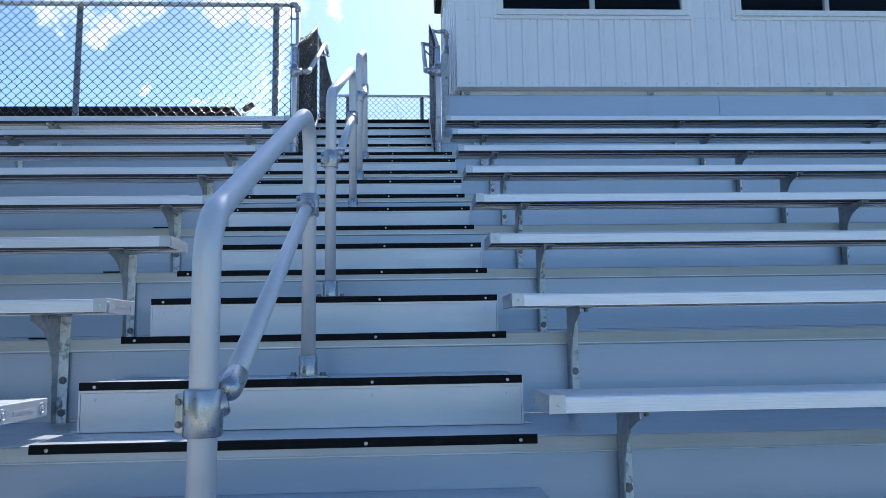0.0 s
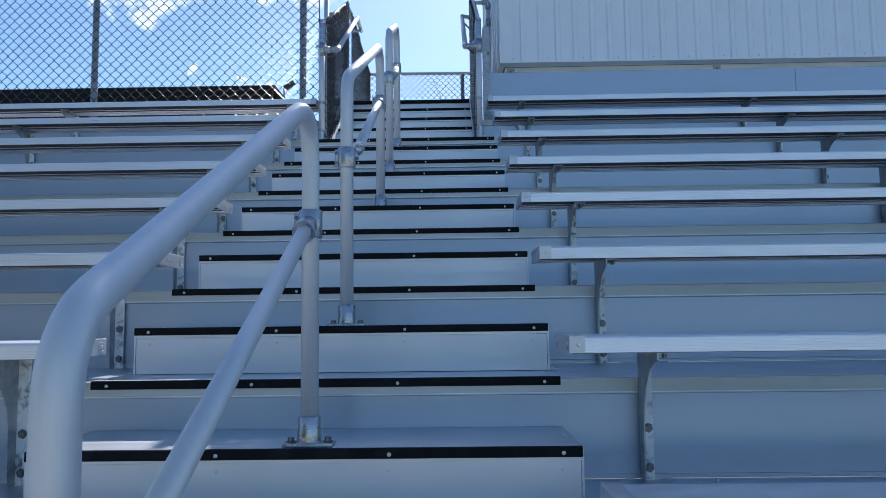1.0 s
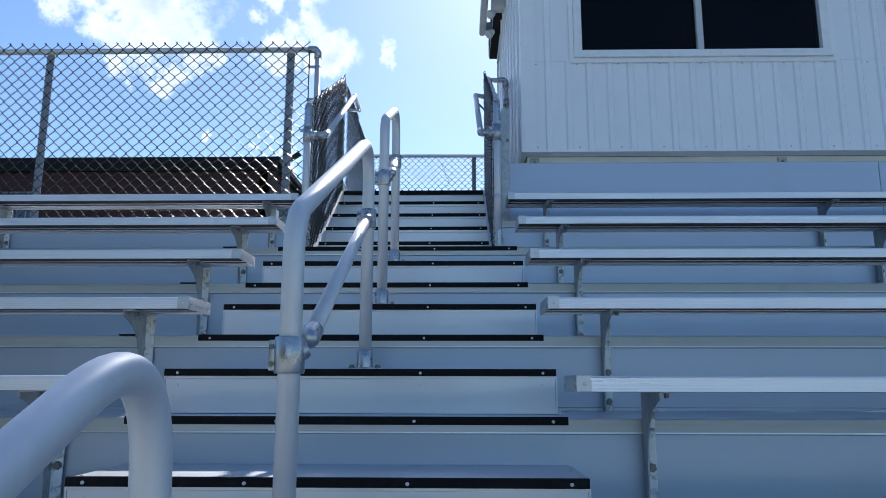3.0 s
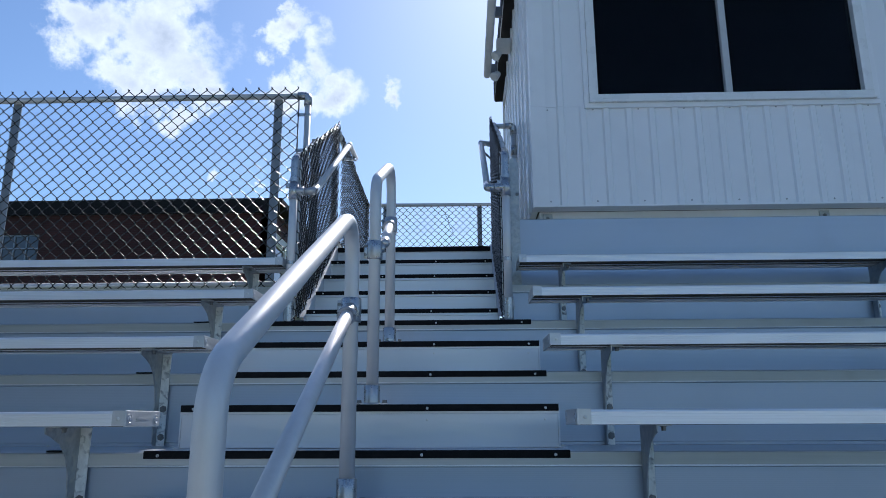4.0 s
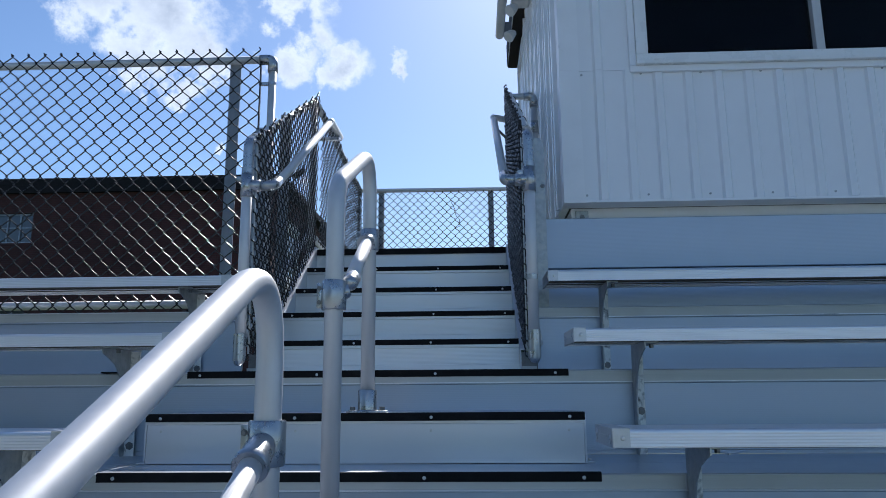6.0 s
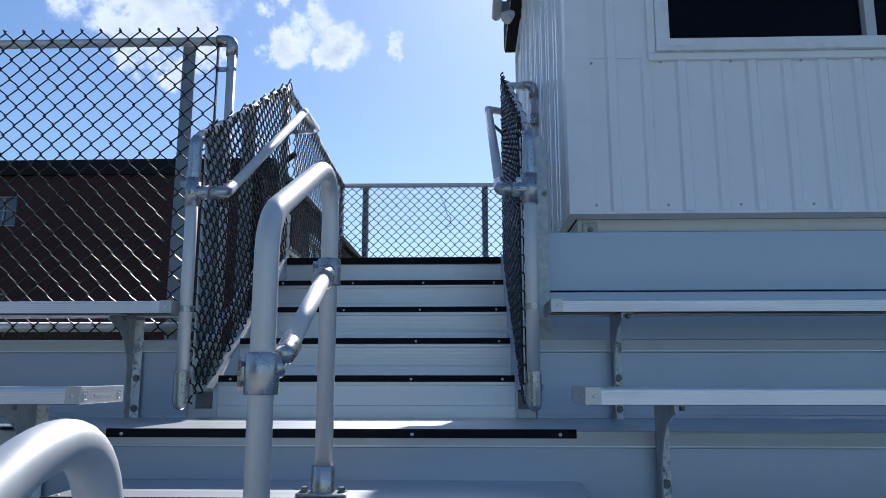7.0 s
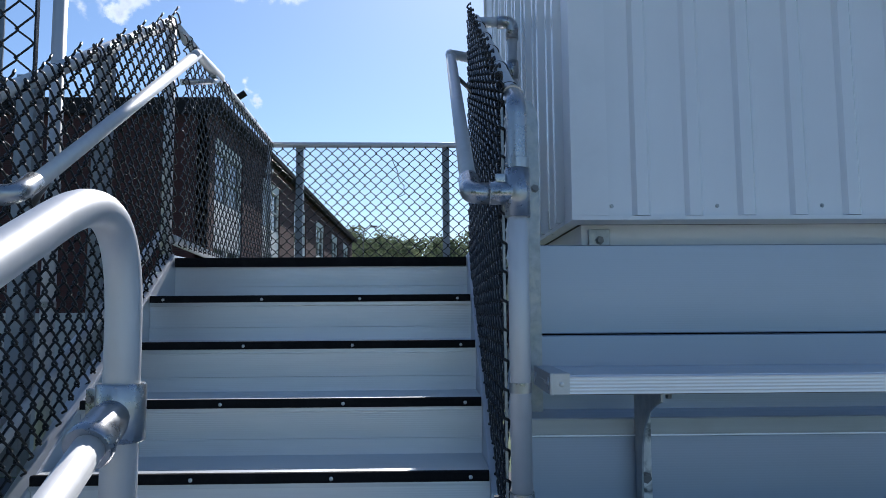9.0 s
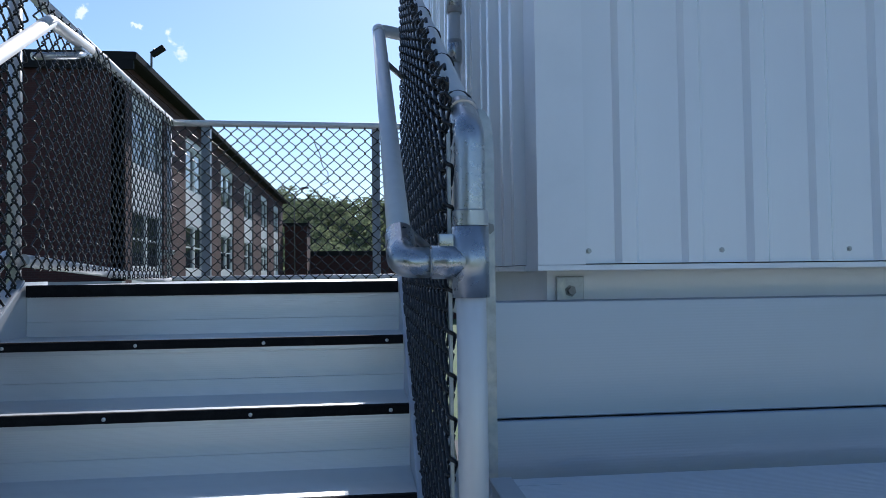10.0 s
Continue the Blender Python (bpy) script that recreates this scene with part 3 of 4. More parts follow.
def handrail(k0, k1, x=-0.309, up=0.0, back=0.07):
    """Bent pipe rail from the step of tier k0 to that of k1."""
    y0, z0 = (k0 - 1) * D + STEP + back, Z0 + (k0 - 1) * R + STEP_H
    y1, z1 = (k1 - 1) * D + STEP + back, Z0 + (k1 - 1) * R + STEP_H
    rail = thing("handrail", "shiny aluminium pipe handrail standing on the aisle steps", "handrail", "aisle handrails")
    tip0, tip1 = z0 + 0.922 + up, z1 + 0.918 + up
    run = bend([(x, y0, z0 + 0.03), (x, y0, tip0), (x, y1, tip1), (x, y1, z1 + 0.03)], 0.13, 16)
    part("top_rail", Shape().tube(run, PIPE, 28), M_PIPE, rail, "bent silver pipe with both posts")
    c0, c1 = z0 + 0.612, z1 + 0.585
    slope = Vector((0, y1 - y0, c1 - c0)).normalized()
    a, b = Vector((x + 0.034, y0 + 0.028, c0 + 0.036)), Vector((x, y1 - 0.045, c1 - 0.01))
    part("mid_rail", Shape().tube([a + (b - a) * 0.02, b], 0.0195, 18), M_PIPE, rail)
    for yy, zz, first in ((y0, c0, True), (y1, c1, False)):
        s = Shape().lathe((x, yy, zz - 0.038), (0, 0, 1), [(0, PIPE), (0, 0.030), (0.003, 0.032), (0.073, 0.032), (0.076, 0.030), (0.076, PIPE)], 20)
        s.soft_box(x - 0.044, x - 0.026, yy - 0.007, yy + 0.007, zz - 0.032, zz + 0.032, 0.003)
        collar = part("collar", s, M_CAST, rail, "cast clamp collar")
        for dz in (-0.018, 0.018):
            part("bolt", hexhead(Shape(), (x - 0.037, yy - 0.007, zz + dz), (0, -1, 0), 0.0042, 0.005), M_BOLT, collar)
        if first:
            # hinged socket: rounded cup on a lug beside the post
            sk = Shape().lathe(a, slope, [(-0.018, 0.008), (-0.014, 0.016), (-0.006, 0.0205), (0.004, 0.0222), (0.048, 0.0222), (0.050, 0.021), (0.050, 0.0195)], 20)
            sk.lathe((x + 0.020, yy + 0.010, zz + 0.010), (1, 0.2, 0.3), [(0, 0.022), (0.012, 0.020), (0.018, 0.016)], 18)
            part("socket", sk, M_CAST, collar)
        else:
            # sleeve with a raised strap ring at its mouth
            sk = Shape().lathe(b - slope * 0.052, slope, [(0, 0.0198), (0, 0.0285), (0.002, 0.030), (0.014, 0.030), (0.016, 0.0265), (0.06, 0.0258), (0.075, 0.022)], 22)
            part("socket", sk, M_CAST, collar)
    for yy, zz in ((y0, z0), (y1, z1)):
        s = Shape().soft_box(x - 0.066, x + 0.066, yy - 0.032, yy + 0.032, zz + 0.001, zz + 0.009, 0.003)
        s.lathe((x, yy, zz + 0.008), (0, 0, 1), [(0, 0.036), (0.004, 0.0315), (0.066, 0.0305), (0.069, 0.028), (0.069, PIPE)], 20)
        base = part("base_flange", s, M_CAST, rail, "cast base flange bolted to the step")
        for dx in (-0.049, 0.049):
            part("bolt", hexhead(Shape(), (x + dx, yy, zz + 0.010), (0, 0, 1), 0.009, 0.012), M_BOLT, base)
    return rail


handrail(-1, 1, up=0.010)
handrail(2, 4, up=-0.008, back=0.12)
handrail(5, 6, up=-0.012)
handrail(-4, -2)

# ---- upper stair ----
SL, SR = -0.918, 0.256
Q0, QD, QR = 4.300, 0.2500, 0.1587
Z7 = Z0 + (TOP - 1) * R
stair = thing("staircase", "short aluminium stair with black nosings up to the landing", "stairs", kind="structure")
for i in range(1, 6):
    y, z = Q0 + (i - 1) * QD, Z7 + i * QR
    back = y + QD if i < 5 else y + 0.3
    o = [(y, z - 0.034), (y, z - 0.003), (y + 0.003, z), (back + 0.01, z), (back + 0.01, z - 0.025), (y + 0.006, z - 0.025), (y + 0.006, z - 0.034)]
    part("tread", Shape().prism(o, "x", SL, SR), M_TREAD, stair)
    zb = z - QR
    o = [(y + 0.006, zb - 0.003), (y + 0.006, zb + 0.045), (y + 0.009, zb + 0.047), (y + 0.009, z - 0.037), (y + 0.004, z - 0.036), (y + 0.004, z - 0.0345), (y + 0.02, z - 0.0345), (y + 0.02, zb - 0.003)]
    part("riser", Shape().prism(o, "x", SL, SR), M_STAIR, stair)
    nosing(stair, SL + 0.002, SR - 0.002, y - 0.001, z, 4 if i < 5 else 0, 0.0215 if i < 5 else 0.034)
for x, out in ((SL - 0.004, -1), (SR + 0.004, 1)):
    o = [(Q0 - 0.03, Z7 + 0.001), (Q0 - 0.03, Z7 + 0.11), (Q0 + 4 * QD, Z7 + 5 * QR + 0.015), (Q0 + 4 * QD + 0.16, Z7 + 5 * QR + 0.015), (Q0 + 4 * QD + 0.16, Z7 + 4.2 * QR), (Q0 + 0.5, Z7 + 0.001)]
    s = Shape().prism(o, "x", x - 0.003, x + 0.003)
    # flange along the slope
    s.prism([(Q0 - 0.03, Z7 + 0.108), (Q0 - 0.03, Z7 + 0.114), (Q0 + 4 * QD, Z7 + 5 * QR + 0.021), (Q0 + 4 * QD, Z7 + 5 * QR + 0.014)], "x", min(x, x + out * 0.045), max(x, x + out * 0.045))
    part("stringer", s, M_SHEET, stair, "grey aluminium side plate of the stair")
    part("foot_plate", Shape().soft_box(min(x, x + out * 0.07), max(x, x + out * 0.07), Q0 - 0.06, Q0 - 0.02, Z7 + 0.001, Z7 + 0.035, 0.003), M_LIP, stair)
    part("clip_angle", Shape().box(min(x + out * 0.005, x + out * 0.075), max(x + out * 0.005, x + out * 0.075), Q0 - 0.019, Q0 - 0.015, Z7 + 0.03, Z7 + 0.10), M_BOLT, stair)

# landing
LY, LZ = 7.16, Z7 + 5 * QR
land = thing("floor_landing", "ribbed aluminium landing at the top of the stair", "landing", kind="structure")
for i in range(8):
    y0 = Q0 + 4 * QD + 0.31 + i * 0.19
    part("deck_plank", Shape().prism([(y0, LZ - 0.04), (y0, LZ - 0.002), (y0 + 0.002, LZ), (y0 + 0.184, LZ), (y0 + 0.186, LZ - 0.002), (y0 + 0.186, LZ - 0.04)], "x", SL - 0.02, 2.2 if i > 3 else SR + 0.02), M_TREAD, land)
for x in (SL, 0.2, 2.1):
    for y in (5.5, 7.0):
        part("post", Shape().box(x - 0.04, x + 0.04, y - 0.04, y + 0.04, GROUND, LZ - 0.041), M_POST, land)


# ---- chain link ----
def chain_link(origin, along, length, height, lift=0.0, w=0.092, r=0.0024, normal=None, barbs=0.012, weave=0.006):
    """Woven upright diamonds: wires that zigzag upward, touching their neighbours; lift: the slope along which the panel is cut."""
    o, u = Vector(origin), Vector(along).normalized()
    nrm = Vector(normal) if normal else u.cross(Vector((0, 0, 1))).normalized()
    s = Shape()
    wires, rows = int(length / (w / 2)), int(height / (w / 2))
    rng = random.Random(7)
    ring = [(math.cos(2 * math.pi * k / 5), math.sin(2 * math.pi * k / 5)) for k in range(5)]
    for i in range(wires):
        line = []
        for j in range(rows + 1):
            q = j + round(lift * i)
            side = 1 if (i + q) % 2 else -1
            d = (i + ((i + q) % 2)) * w / 2 + rng.uniform(-1, 1) * 0.0015
            h = q * w / 2 + rng.uniform(-1, 1) * 0.001
            # at each bend the wire turns from the back to the front of the mesh
            tip, arm, fore = d + side * r * 0.8, w / 2 * 0.16, weave * side
            line += [(tip - side * arm * 0.8, h - arm, -fore), (tip, h - r * 0.4, -fore * 0.5), (tip, h + r * 0.4, fore * 0.5), (tip - side * arm * 0.8, h + arm, fore)]
        if barbs:
            # the end is knuckled over
            d, h, n = line[-1]
            k = barbs * 0.6
            line += [(d - side * k, h + k * 0.9, n), (d - side * k * 0.9, h + k * 2.0, 0), (d + side * k * 0.3, h + k * 2.3, -n), (d + side * k * 0.9, h + k * 1.2, -n)]
        pts = [o + u * d + Vector((0, 0, h)) + nrm * n for d, h, n in line]
        verts = []
        for j, p in enumerate(pts):
            t = (pts[min(j + 1, len(pts) - 1)] - pts[max(j - 1, 0)]).normalized()
            a = (u - t * u.dot(t)).normalized()
            b = t.cross(a)
            verts += [p + (a * c + b * e) * r for c, e in ring]
        f = [(j * 5 + k, j * 5 + (k + 1) % 5, j * 5 + 5 + (k + 1) % 5, j * 5 + 5 + k) for j in range(len(pts) - 1) for k in range(5)]
        s.add(verts, f, True)
    return s


def angle_post(parent, x, y, z0, z1, wide=0.055, face=-1):
    s = Shape().prism([(x - wide / 2, y), (x + wide / 2, y), (x + wide / 2, y + 0.005), (x - wide / 2 + 0.005, y + 0.005), (x - wide / 2 + 0.005, y + 0.05), (x - wide / 2, y + 0.05)], "z", z0, z1)
    return part("post", s, M_POST, parent, "grey galvanised angle post")


# tall fence behind the seats beside the aisle
FY, FZ = 4.545, 3.512
fence = thing("fence", "tall black chain-link fence on galvanised pipe rails", "fence", kind="")
part("top_rail", Shape().tube([(XL, FY, FZ), (-1.05, FY, FZ)], 0.021, 14), M_PIPE, fence)
part("bottom_rail", Shape().tube([(XL, FY, 2.178), (-1.05, FY, 2.178)], 0.021, 14), M_PIPE, fence)
part("end_post", Shape().tube([(-1.02, FY, 1.6), (-1.02, FY, FZ)], 0.021, 14), M_PIPE, fence)
part("elbow", Shape().tube(bend([(-1.09, FY, FZ), (-1.02, FY, FZ), (-1.02, FY, FZ - 0.075)], 0.03, 5), 0.0275, 16), M_CAST, fence)
part("tension_bar", Shape().box(-1.082, -1.076, FY - 0.026, FY - 0.010, 2.17, FZ - 0.02), M_WIRE, fence)
for zz in (2.4, 2.75, 3.1, 3.36):
    part("tension_band", Shape().lathe((-1.02, FY, zz), (0, 0, 1), [(0, 0.0225), (0.018, 0.0225)], 14).box(-1.09, -1.04, FY - 0.012, FY + 0.002, zz, zz + 0.018), M_CAST, fence)
for i in range(4):
    angle_post(fence, -1.232 - 1.86 * i, FY + 0.024, 1.9, FZ - 0.005, 0.06)
wires = chain_link((XL, FY - 0.027, 2.135), (1, 0, 0), -1.08 - XL, 1.45, w=0.092, r=0.0034, barbs=0)
part("chain_link", wires, M_WIRE, fence, "black vinyl chain link")


# fences that climb beside the stair
def stair_fence(x, out, post_y, post_top, peak_y, peak_z):
    """out: the side away from the stair."""
    fc = thing("stair_fence", "black chain-link stair guard with silver pipe posts and handrail", "fence", "stair guards")
    post = Shape().tube([(x, post_y, 1.90), (x, post_y, post_top - 0.02)], PIPE, 18)
    part("post", post, M_PIPE, fc, "silver vertical pipe")
    s = Shape().tube([(x, post_y, 1.868), (x, post_y, 1.985)], 0.0275, 16)
    s.lathe((x, post_y, 1.872), (0, -0.5, -1), [(0, 0.026), (0.018, 0.019), (0.026, 0.006)], 14)
    part("end_fitting", s, M_CAST, fc)
    grade = (peak_z - post_top) / (peak_y - post_y)
    # top elbow and sloped rail
    part("top_rail", Shape().tube([(x, post_y + 0.04, post_top + 0.04 * grade), (x, peak_y, peak_z)], 0.021, 16), M_PIPE, fc)
    part("elbow", Shape().tube(bend([(x, post_y, post_top - 0.15), (x, post_y, post_top), (x, post_y + 0.09, post_top + 0.09 * grade)], 0.04, 5), 0.0245, 18).lathe((x, post_y, post_top - 0.15), (0, 0, 1), [(0, 0.0245), (0.001, 0.0285), (0.024, 0.0285), (0.026, 0.0245)], 18).lathe((x, post_y + 0.065, post_top + 0.065 * grade), (0, 1, grade), [(0, 0.0245), (0.001, 0.028), (0.024, 0.028), (0.025, 0.0245)], 18), M_CAST, fc, "cast swivel elbow")
    part("band", Shape().lathe((x, post_y, post_top - 0.185), (0, 0, 1), [(0, 0.026), (0.026, 0.026)], 16).soft_box(x - 0.05, x - 0.02, post_y - 0.008, post_y + 0.008, post_top - 0.183, post_top - 0.161, 0.002), M_CAST, fc)
    part("band", Shape().lathe((x, post_y, 2.20), (0, 0, 1), [(0, 0.0255), (0.022, 0.0255)], 16), M_CAST, fc)
    # lower rail on the stringer
    low0, low1 = 1.93, 1.93 + grade * (peak_y - post_y)
    part("bottom_rail", Shape().tube([(x + out * 0.02, post_y + 0.02, low0), (x + out * 0.02, peak_y, low1 + 0.03)], 0.018, 14), M_PIPE, fc)
    # end post at the top
    part("top_post", Shape().tube([(x, peak_y, low1 - 0.15), (x, peak_y, peak_z)], 0.021, 14), M_PIPE, fc)
    for yy in (post_y + 0.33, post_y + 0.78) if out < 0 else ():
        zz = post_top + grade * (yy - post_y)
        part("angle_post", Shape().prism([(x + out * 0.03, yy), (x + out * 0.03, yy + 0.055), (x + out * 0.035, yy + 0.055), (x + out * 0.035, yy + 0.005), (x + out * 0.08, yy + 0.005), (x + out * 0.08, yy)], "z", 1.95, zz), M_POST, fc)
    inner = x - out * 0.03
    height = post_top - 1.90
    wires = chain_link((inner, post_y + 0.02, 1.875), (0, 1, 0), peak_y - post_y - 0.02, height + 0.09, grade, w=0.066, r=0.0038, normal=(1, 0, 0), barbs=0.014, weave=0.0065)
    part("chain_link", wires, M_WIRE, fc, "black vinyl chain link")
    part("tension_bar", Shape().box(inner - 0.002, inner + 0.003, post_y + 0.02, post_y + 0.036, 1.9, post_top), M_GALV, fc)
    # wire ties on the rail
    for i in range(5):
        yy = post_y + 0.12 + 0.24 * i
        zz = post_top + grade * (yy - post_y)
        ring = [(x + 0.025 * math.cos(a), yy + 0.004 * math.sin(a * 0.5), zz + 0.025 * math.sin(a)) for a in (2 * math.pi * q / 12 for q in range(13))]
        part("tie", Shape().tube(ring, 0.0022, 5), M_WIRE, fc)
    # handrail on the stair's side
    hz = post_top - 0.205
    hx = x - out * (0.119 if out < 0 else 0.106)
    ty, tz = 5.30, 3.45
    s = Shape().tube([(hx, post_y + 0.05, hz + 0.02), (hx, ty, tz)], 0.0205, 18)
    h = part("stair_handrail", s, M_PIPE, fc, "silver pipe handrail")
    s = Shape().tube(bend([(x - out * 0.065, post_y, hz), (hx, post_y, hz), (hx, post_y + 0.08, hz + 0.08 * grade)], 0.04, 6), 0.0245, 16)
    part("elbow", s, M_CAST, h)
    part("stub", Shape().tube([(x - out * 0.02, post_y, hz), (x - out * 0.085, post_y, hz)], 0.0215, 16), M_PIPE, h)
    s = Shape().tube([(x, post_y, hz - 0.055), (x, post_y, hz + 0.055)], 0.029, 18)
    s.tube([(x, post_y, hz), (x - out * 0.062, post_y, hz)], 0.0265, 16)
    part("tee", s, M_CAST, h, "cast tee fitting")
    if out < 0:
        s = Shape().tube(bend([(hx, ty - 0.06, tz - 0.06 * grade), (hx, ty, tz), (hx, ty + 0.33, tz + 0.01)], 0.03, 5), 0.0205, 14)
        part("return", s, M_PIPE, h)
        arm = Shape().tube(bend([(hx, ty + 0.29, tz - 0.012), (hx + 0.004, ty + 0.20, tz - 0.05), (x + 0.02, ty + 0.10, tz - 0.085)], 0.05, 5), 0.013, 12)
        arm.soft_box(hx - 0.014, hx + 0.014, ty + 0.22, ty + 0.32, tz - 0.022, tz - 0.010, 0.004)
        part("support_arm", arm, M_CAST, h, "grey cast bracket arm under the rail")
    else:
        s = Shape().tube(bend([(hx, ty - 0.06, tz - 0.06 * grade), (hx, ty, tz), (x, ty + 0.03, tz - 0.01)], 0.04, 6), 0.0205, 14)
        part("return", s, M_PIPE, h)
    part("prop", Shape().tube([(hx + out * 0.005, ty - 0.35, tz - 0.36 * grade), (x - out * 0.02, ty - 0.2, tz - 0.40 * grade)], 0.008, 8), M_BOLT, h)
    part("prop", Shape().tube([(hx + out * 0.005, post_y + 0.16, hz + 0.12 * grade), (x - out * 0.02, post_y + 0.25, hz + 0.02 * grade)], 0.008, 8), M_BOLT, h)
    return fc


stair_fence(0.302, 1, 4.01, 2.850, 5.30, 3.60)
stair_fence(-0.968, -1, 4.055, 2.858, 5.33, 3.60)

# flat-faced angle beside the guard, with a rounded top
s = Shape().prism([(0.350, 2.05), (0.350, 2.935), (0.356, 2.958), (0.372, 2.972), (0.390, 2.968), (0.404, 2.945), (0.409, 2.905), (0.409, 2.05)], "y", 4.375, 4.382)
s.box(0.350, 0.356, 4.382, 4.42, 2.05, 2.93)
bar = tagged(new("angle_bar", mesh_of("angle_bar", s, M_GALV)), "scuffed galvanised angle bar beside the guard", "metal bar")
for zz in (2.72,):
    part("bolt", hexhead(Shape(), (0.397, 4.375, zz), (0, -1, 0), 0.008, 0.008), M_BOLT, bar)
# pipe that turns from the guard to the press box
s = Shape().tube([(0.32, 5.33, 3.60), (0.42, 5.33, 3.60)], 0.021, 14).tube([(0.458, 5.33, 3.575), (0.458, 5.33, 2.60)], 0.021, 14)
pipe = new("guard_pipe", mesh_of("guard_pipe", s, M_PIPE))
tagged(pipe, "grey pipe post joined to the guard by an elbow", "pipe")
part("elbow", Shape().tube(bend([(0.395, 5.33, 3.60), (0.458, 5.33, 3.60), (0.458, 5.33, 3.525)], 0.03, 5), 0.027, 14), M_CAST, pipe)
part("coupling", Shape().tube([(0.458, 5.33, 3.35), (0.458, 5.33, 3.43)], 0.0255, 14), M_CAST, pipe)

# level guards round the landing
side_f = thing("landing_fence", "black chain-link guard along the landing's open side", "fence", "landing guards")
a, b = Vector((-0.945, 5.34, 3.572)), Vector((-0.963, LY, 3.53))
part("top_rail", Shape().tube([a, b], 0.021, 14), M_PIPE, side_f)
part("bottom_rail", Shape().tube([(a.x, a.y, 2.685), (b.x, b.y, 2.605)], 0.021, 14), M_PIPE, side_f)
u = (b - a).normalized()
part("chain_link", chain_link((a.x + 0.03, a.y, 2.66), (u.x, u.y, 0), (b - a).length - 0.03, 0.885, -0.024, w=0.068, r=0.0031, normal=(1, 0, 0), barbs=0, weave=0.006), M_WIRE, side_f)
for i in range(6):
    p = a.lerp(b, (i + 0.4) / 6.0)
    ring = [(p.x + 0.024 * math.cos(q), p.y, p.z + 0.024 * math.sin(q)) for q in (2 * math.pi * n / 12 for n in range(13))]
    part("tie", Shape().tube(ring, 0.002, 5), M_WIRE, side_f)
rear = thing("landing_fence", "black chain-link guard at the back of the landing", "fence", "landing guards")
part("top_rail", Shape().tube([(-0.963, LY, 3.515), (2.3, LY, 3.50)], 0.019, 14), M_PIPE, rear)
part("bottom_rail", Shape().tube([(-0.963, LY, 2.612), (2.3, LY, 2.612)], 0.017, 14), M_PIPE, rear)
part("end_post", Shape().tube([(-0.963, LY, LZ - 0.02), (-0.963, LY, 3.53)], 0.012, 12), M_PIPE, rear)
for zz in (2.75, 3.32):
    part("band", Shape().soft_box(-0.99, -0.935, LY - 0.02, LY + 0.01, zz, zz + 0.03, 0.004), M_CAST, rear)
for x in (-0.765, 0.222, 1.2):
    s = Shape().prism([(x - 0.024, LY + 0.022), (x + 0.024, LY + 0.022), (x + 0.024, LY + 0.07), (x + 0.019, LY + 0.07), (x + 0.019, LY + 0.027), (x - 0.024, LY + 0.027)], "z", LZ - 0.1, 3.505)
    part("post", s, M_POST, rear)
part("chain_link", chain_link((-0.945, LY - 0.022, 2.605), (1, 0, 0), 3.1, 0.89, 0, w=0.0735, r=0.0032, barbs=0), M_WIRE, rear)
rng = random.Random(3)
tw = [(-0.15 + 0.012 * i + rng.uniform(-0.01, 0.01), LY - 0.03, 3.44 - 0.03 * i) for i in range(9)] + [(-0.055, LY - 0.03, 3.17), (-0.10, LY - 0.03, 3.15)]
part("loose_wire", Shape().tube(tw, 0.0028, 6), M_WIRE, rear, "twisted loose wire end")

# ---- press box ----
PX0, PX1, PY0, PY1, PZ0, PZ1 = 0.519, 9.4, 4.392, 7.14, 2.645, 4.712
WINS = [0.857 + 2.325 * i for i in range(4)]     # outer edges of the windows
WW, WZ0, WZ1 = 1.926, 3.326, 4.43
SEAM = 3.326


def ribbed(u0, u1, z0, z1, origin, pitch=0.1495, depth=0.014, first=0.0, t=0.004):
    """A ribbed sheet from u0 to u1, as (u, offset) outline; ribs stand out by depth."""
    pts = [(u0, 0)]
    n = math.ceil((u0 - origin) / pitch)
    while origin + n * pitch < u1 - 0.03:
        c = origin + n * pitch
        d = depth if n % 2 == 0 else depth * 0.8
        if c > u0 + 0.03:
            pts += [(c - 0.027, 0), (c - 0.016, d), (c + 0.016, d), (c + 0.027, 0)]
        n += 1
    pts.append((u1, 0))
    return pts


def front_sheet(parent, x0, x1, z0, z1):
    pts = ribbed(x0, x1, z0, z1, 0.70)
    o = [(x, PY0 - d) for x, d in pts] + [(x1, PY0 + 0.006), (x0, PY0 + 0.006)]
    return part("siding_panel", Shape().prism(o, "z", z0, z1), M_SIDING, parent)


box_ = thing("press_box", "white ribbed-steel press box above the back row", "press box")
# sheet panels are split at their laps, one per bay below the windows
x = PX0 + 0.083
edges = [x] + [0.70 + 0.897 * i + 0.07 for i in range(1, 10)] + [PX1]
for a, b in zip(edges, edges[1:]):
    front_sheet(box_, a + 0.0005, b, PZ0, SEAM)
prev = PX0 + 0.083
for w in WINS:
    front_sheet(box_, prev, w, SEAM + 0.002, WZ1)
    prev = w + WW
if prev < PX1:
    front_sheet(box_, prev, PX1, SEAM + 0.002, WZ1)
front_sheet(box_, PX0 + 0.083, PX1, WZ1 + 0.001, PZ1)
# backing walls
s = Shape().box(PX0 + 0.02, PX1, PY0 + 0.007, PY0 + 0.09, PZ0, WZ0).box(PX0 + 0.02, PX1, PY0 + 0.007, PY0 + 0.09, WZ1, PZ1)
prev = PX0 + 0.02
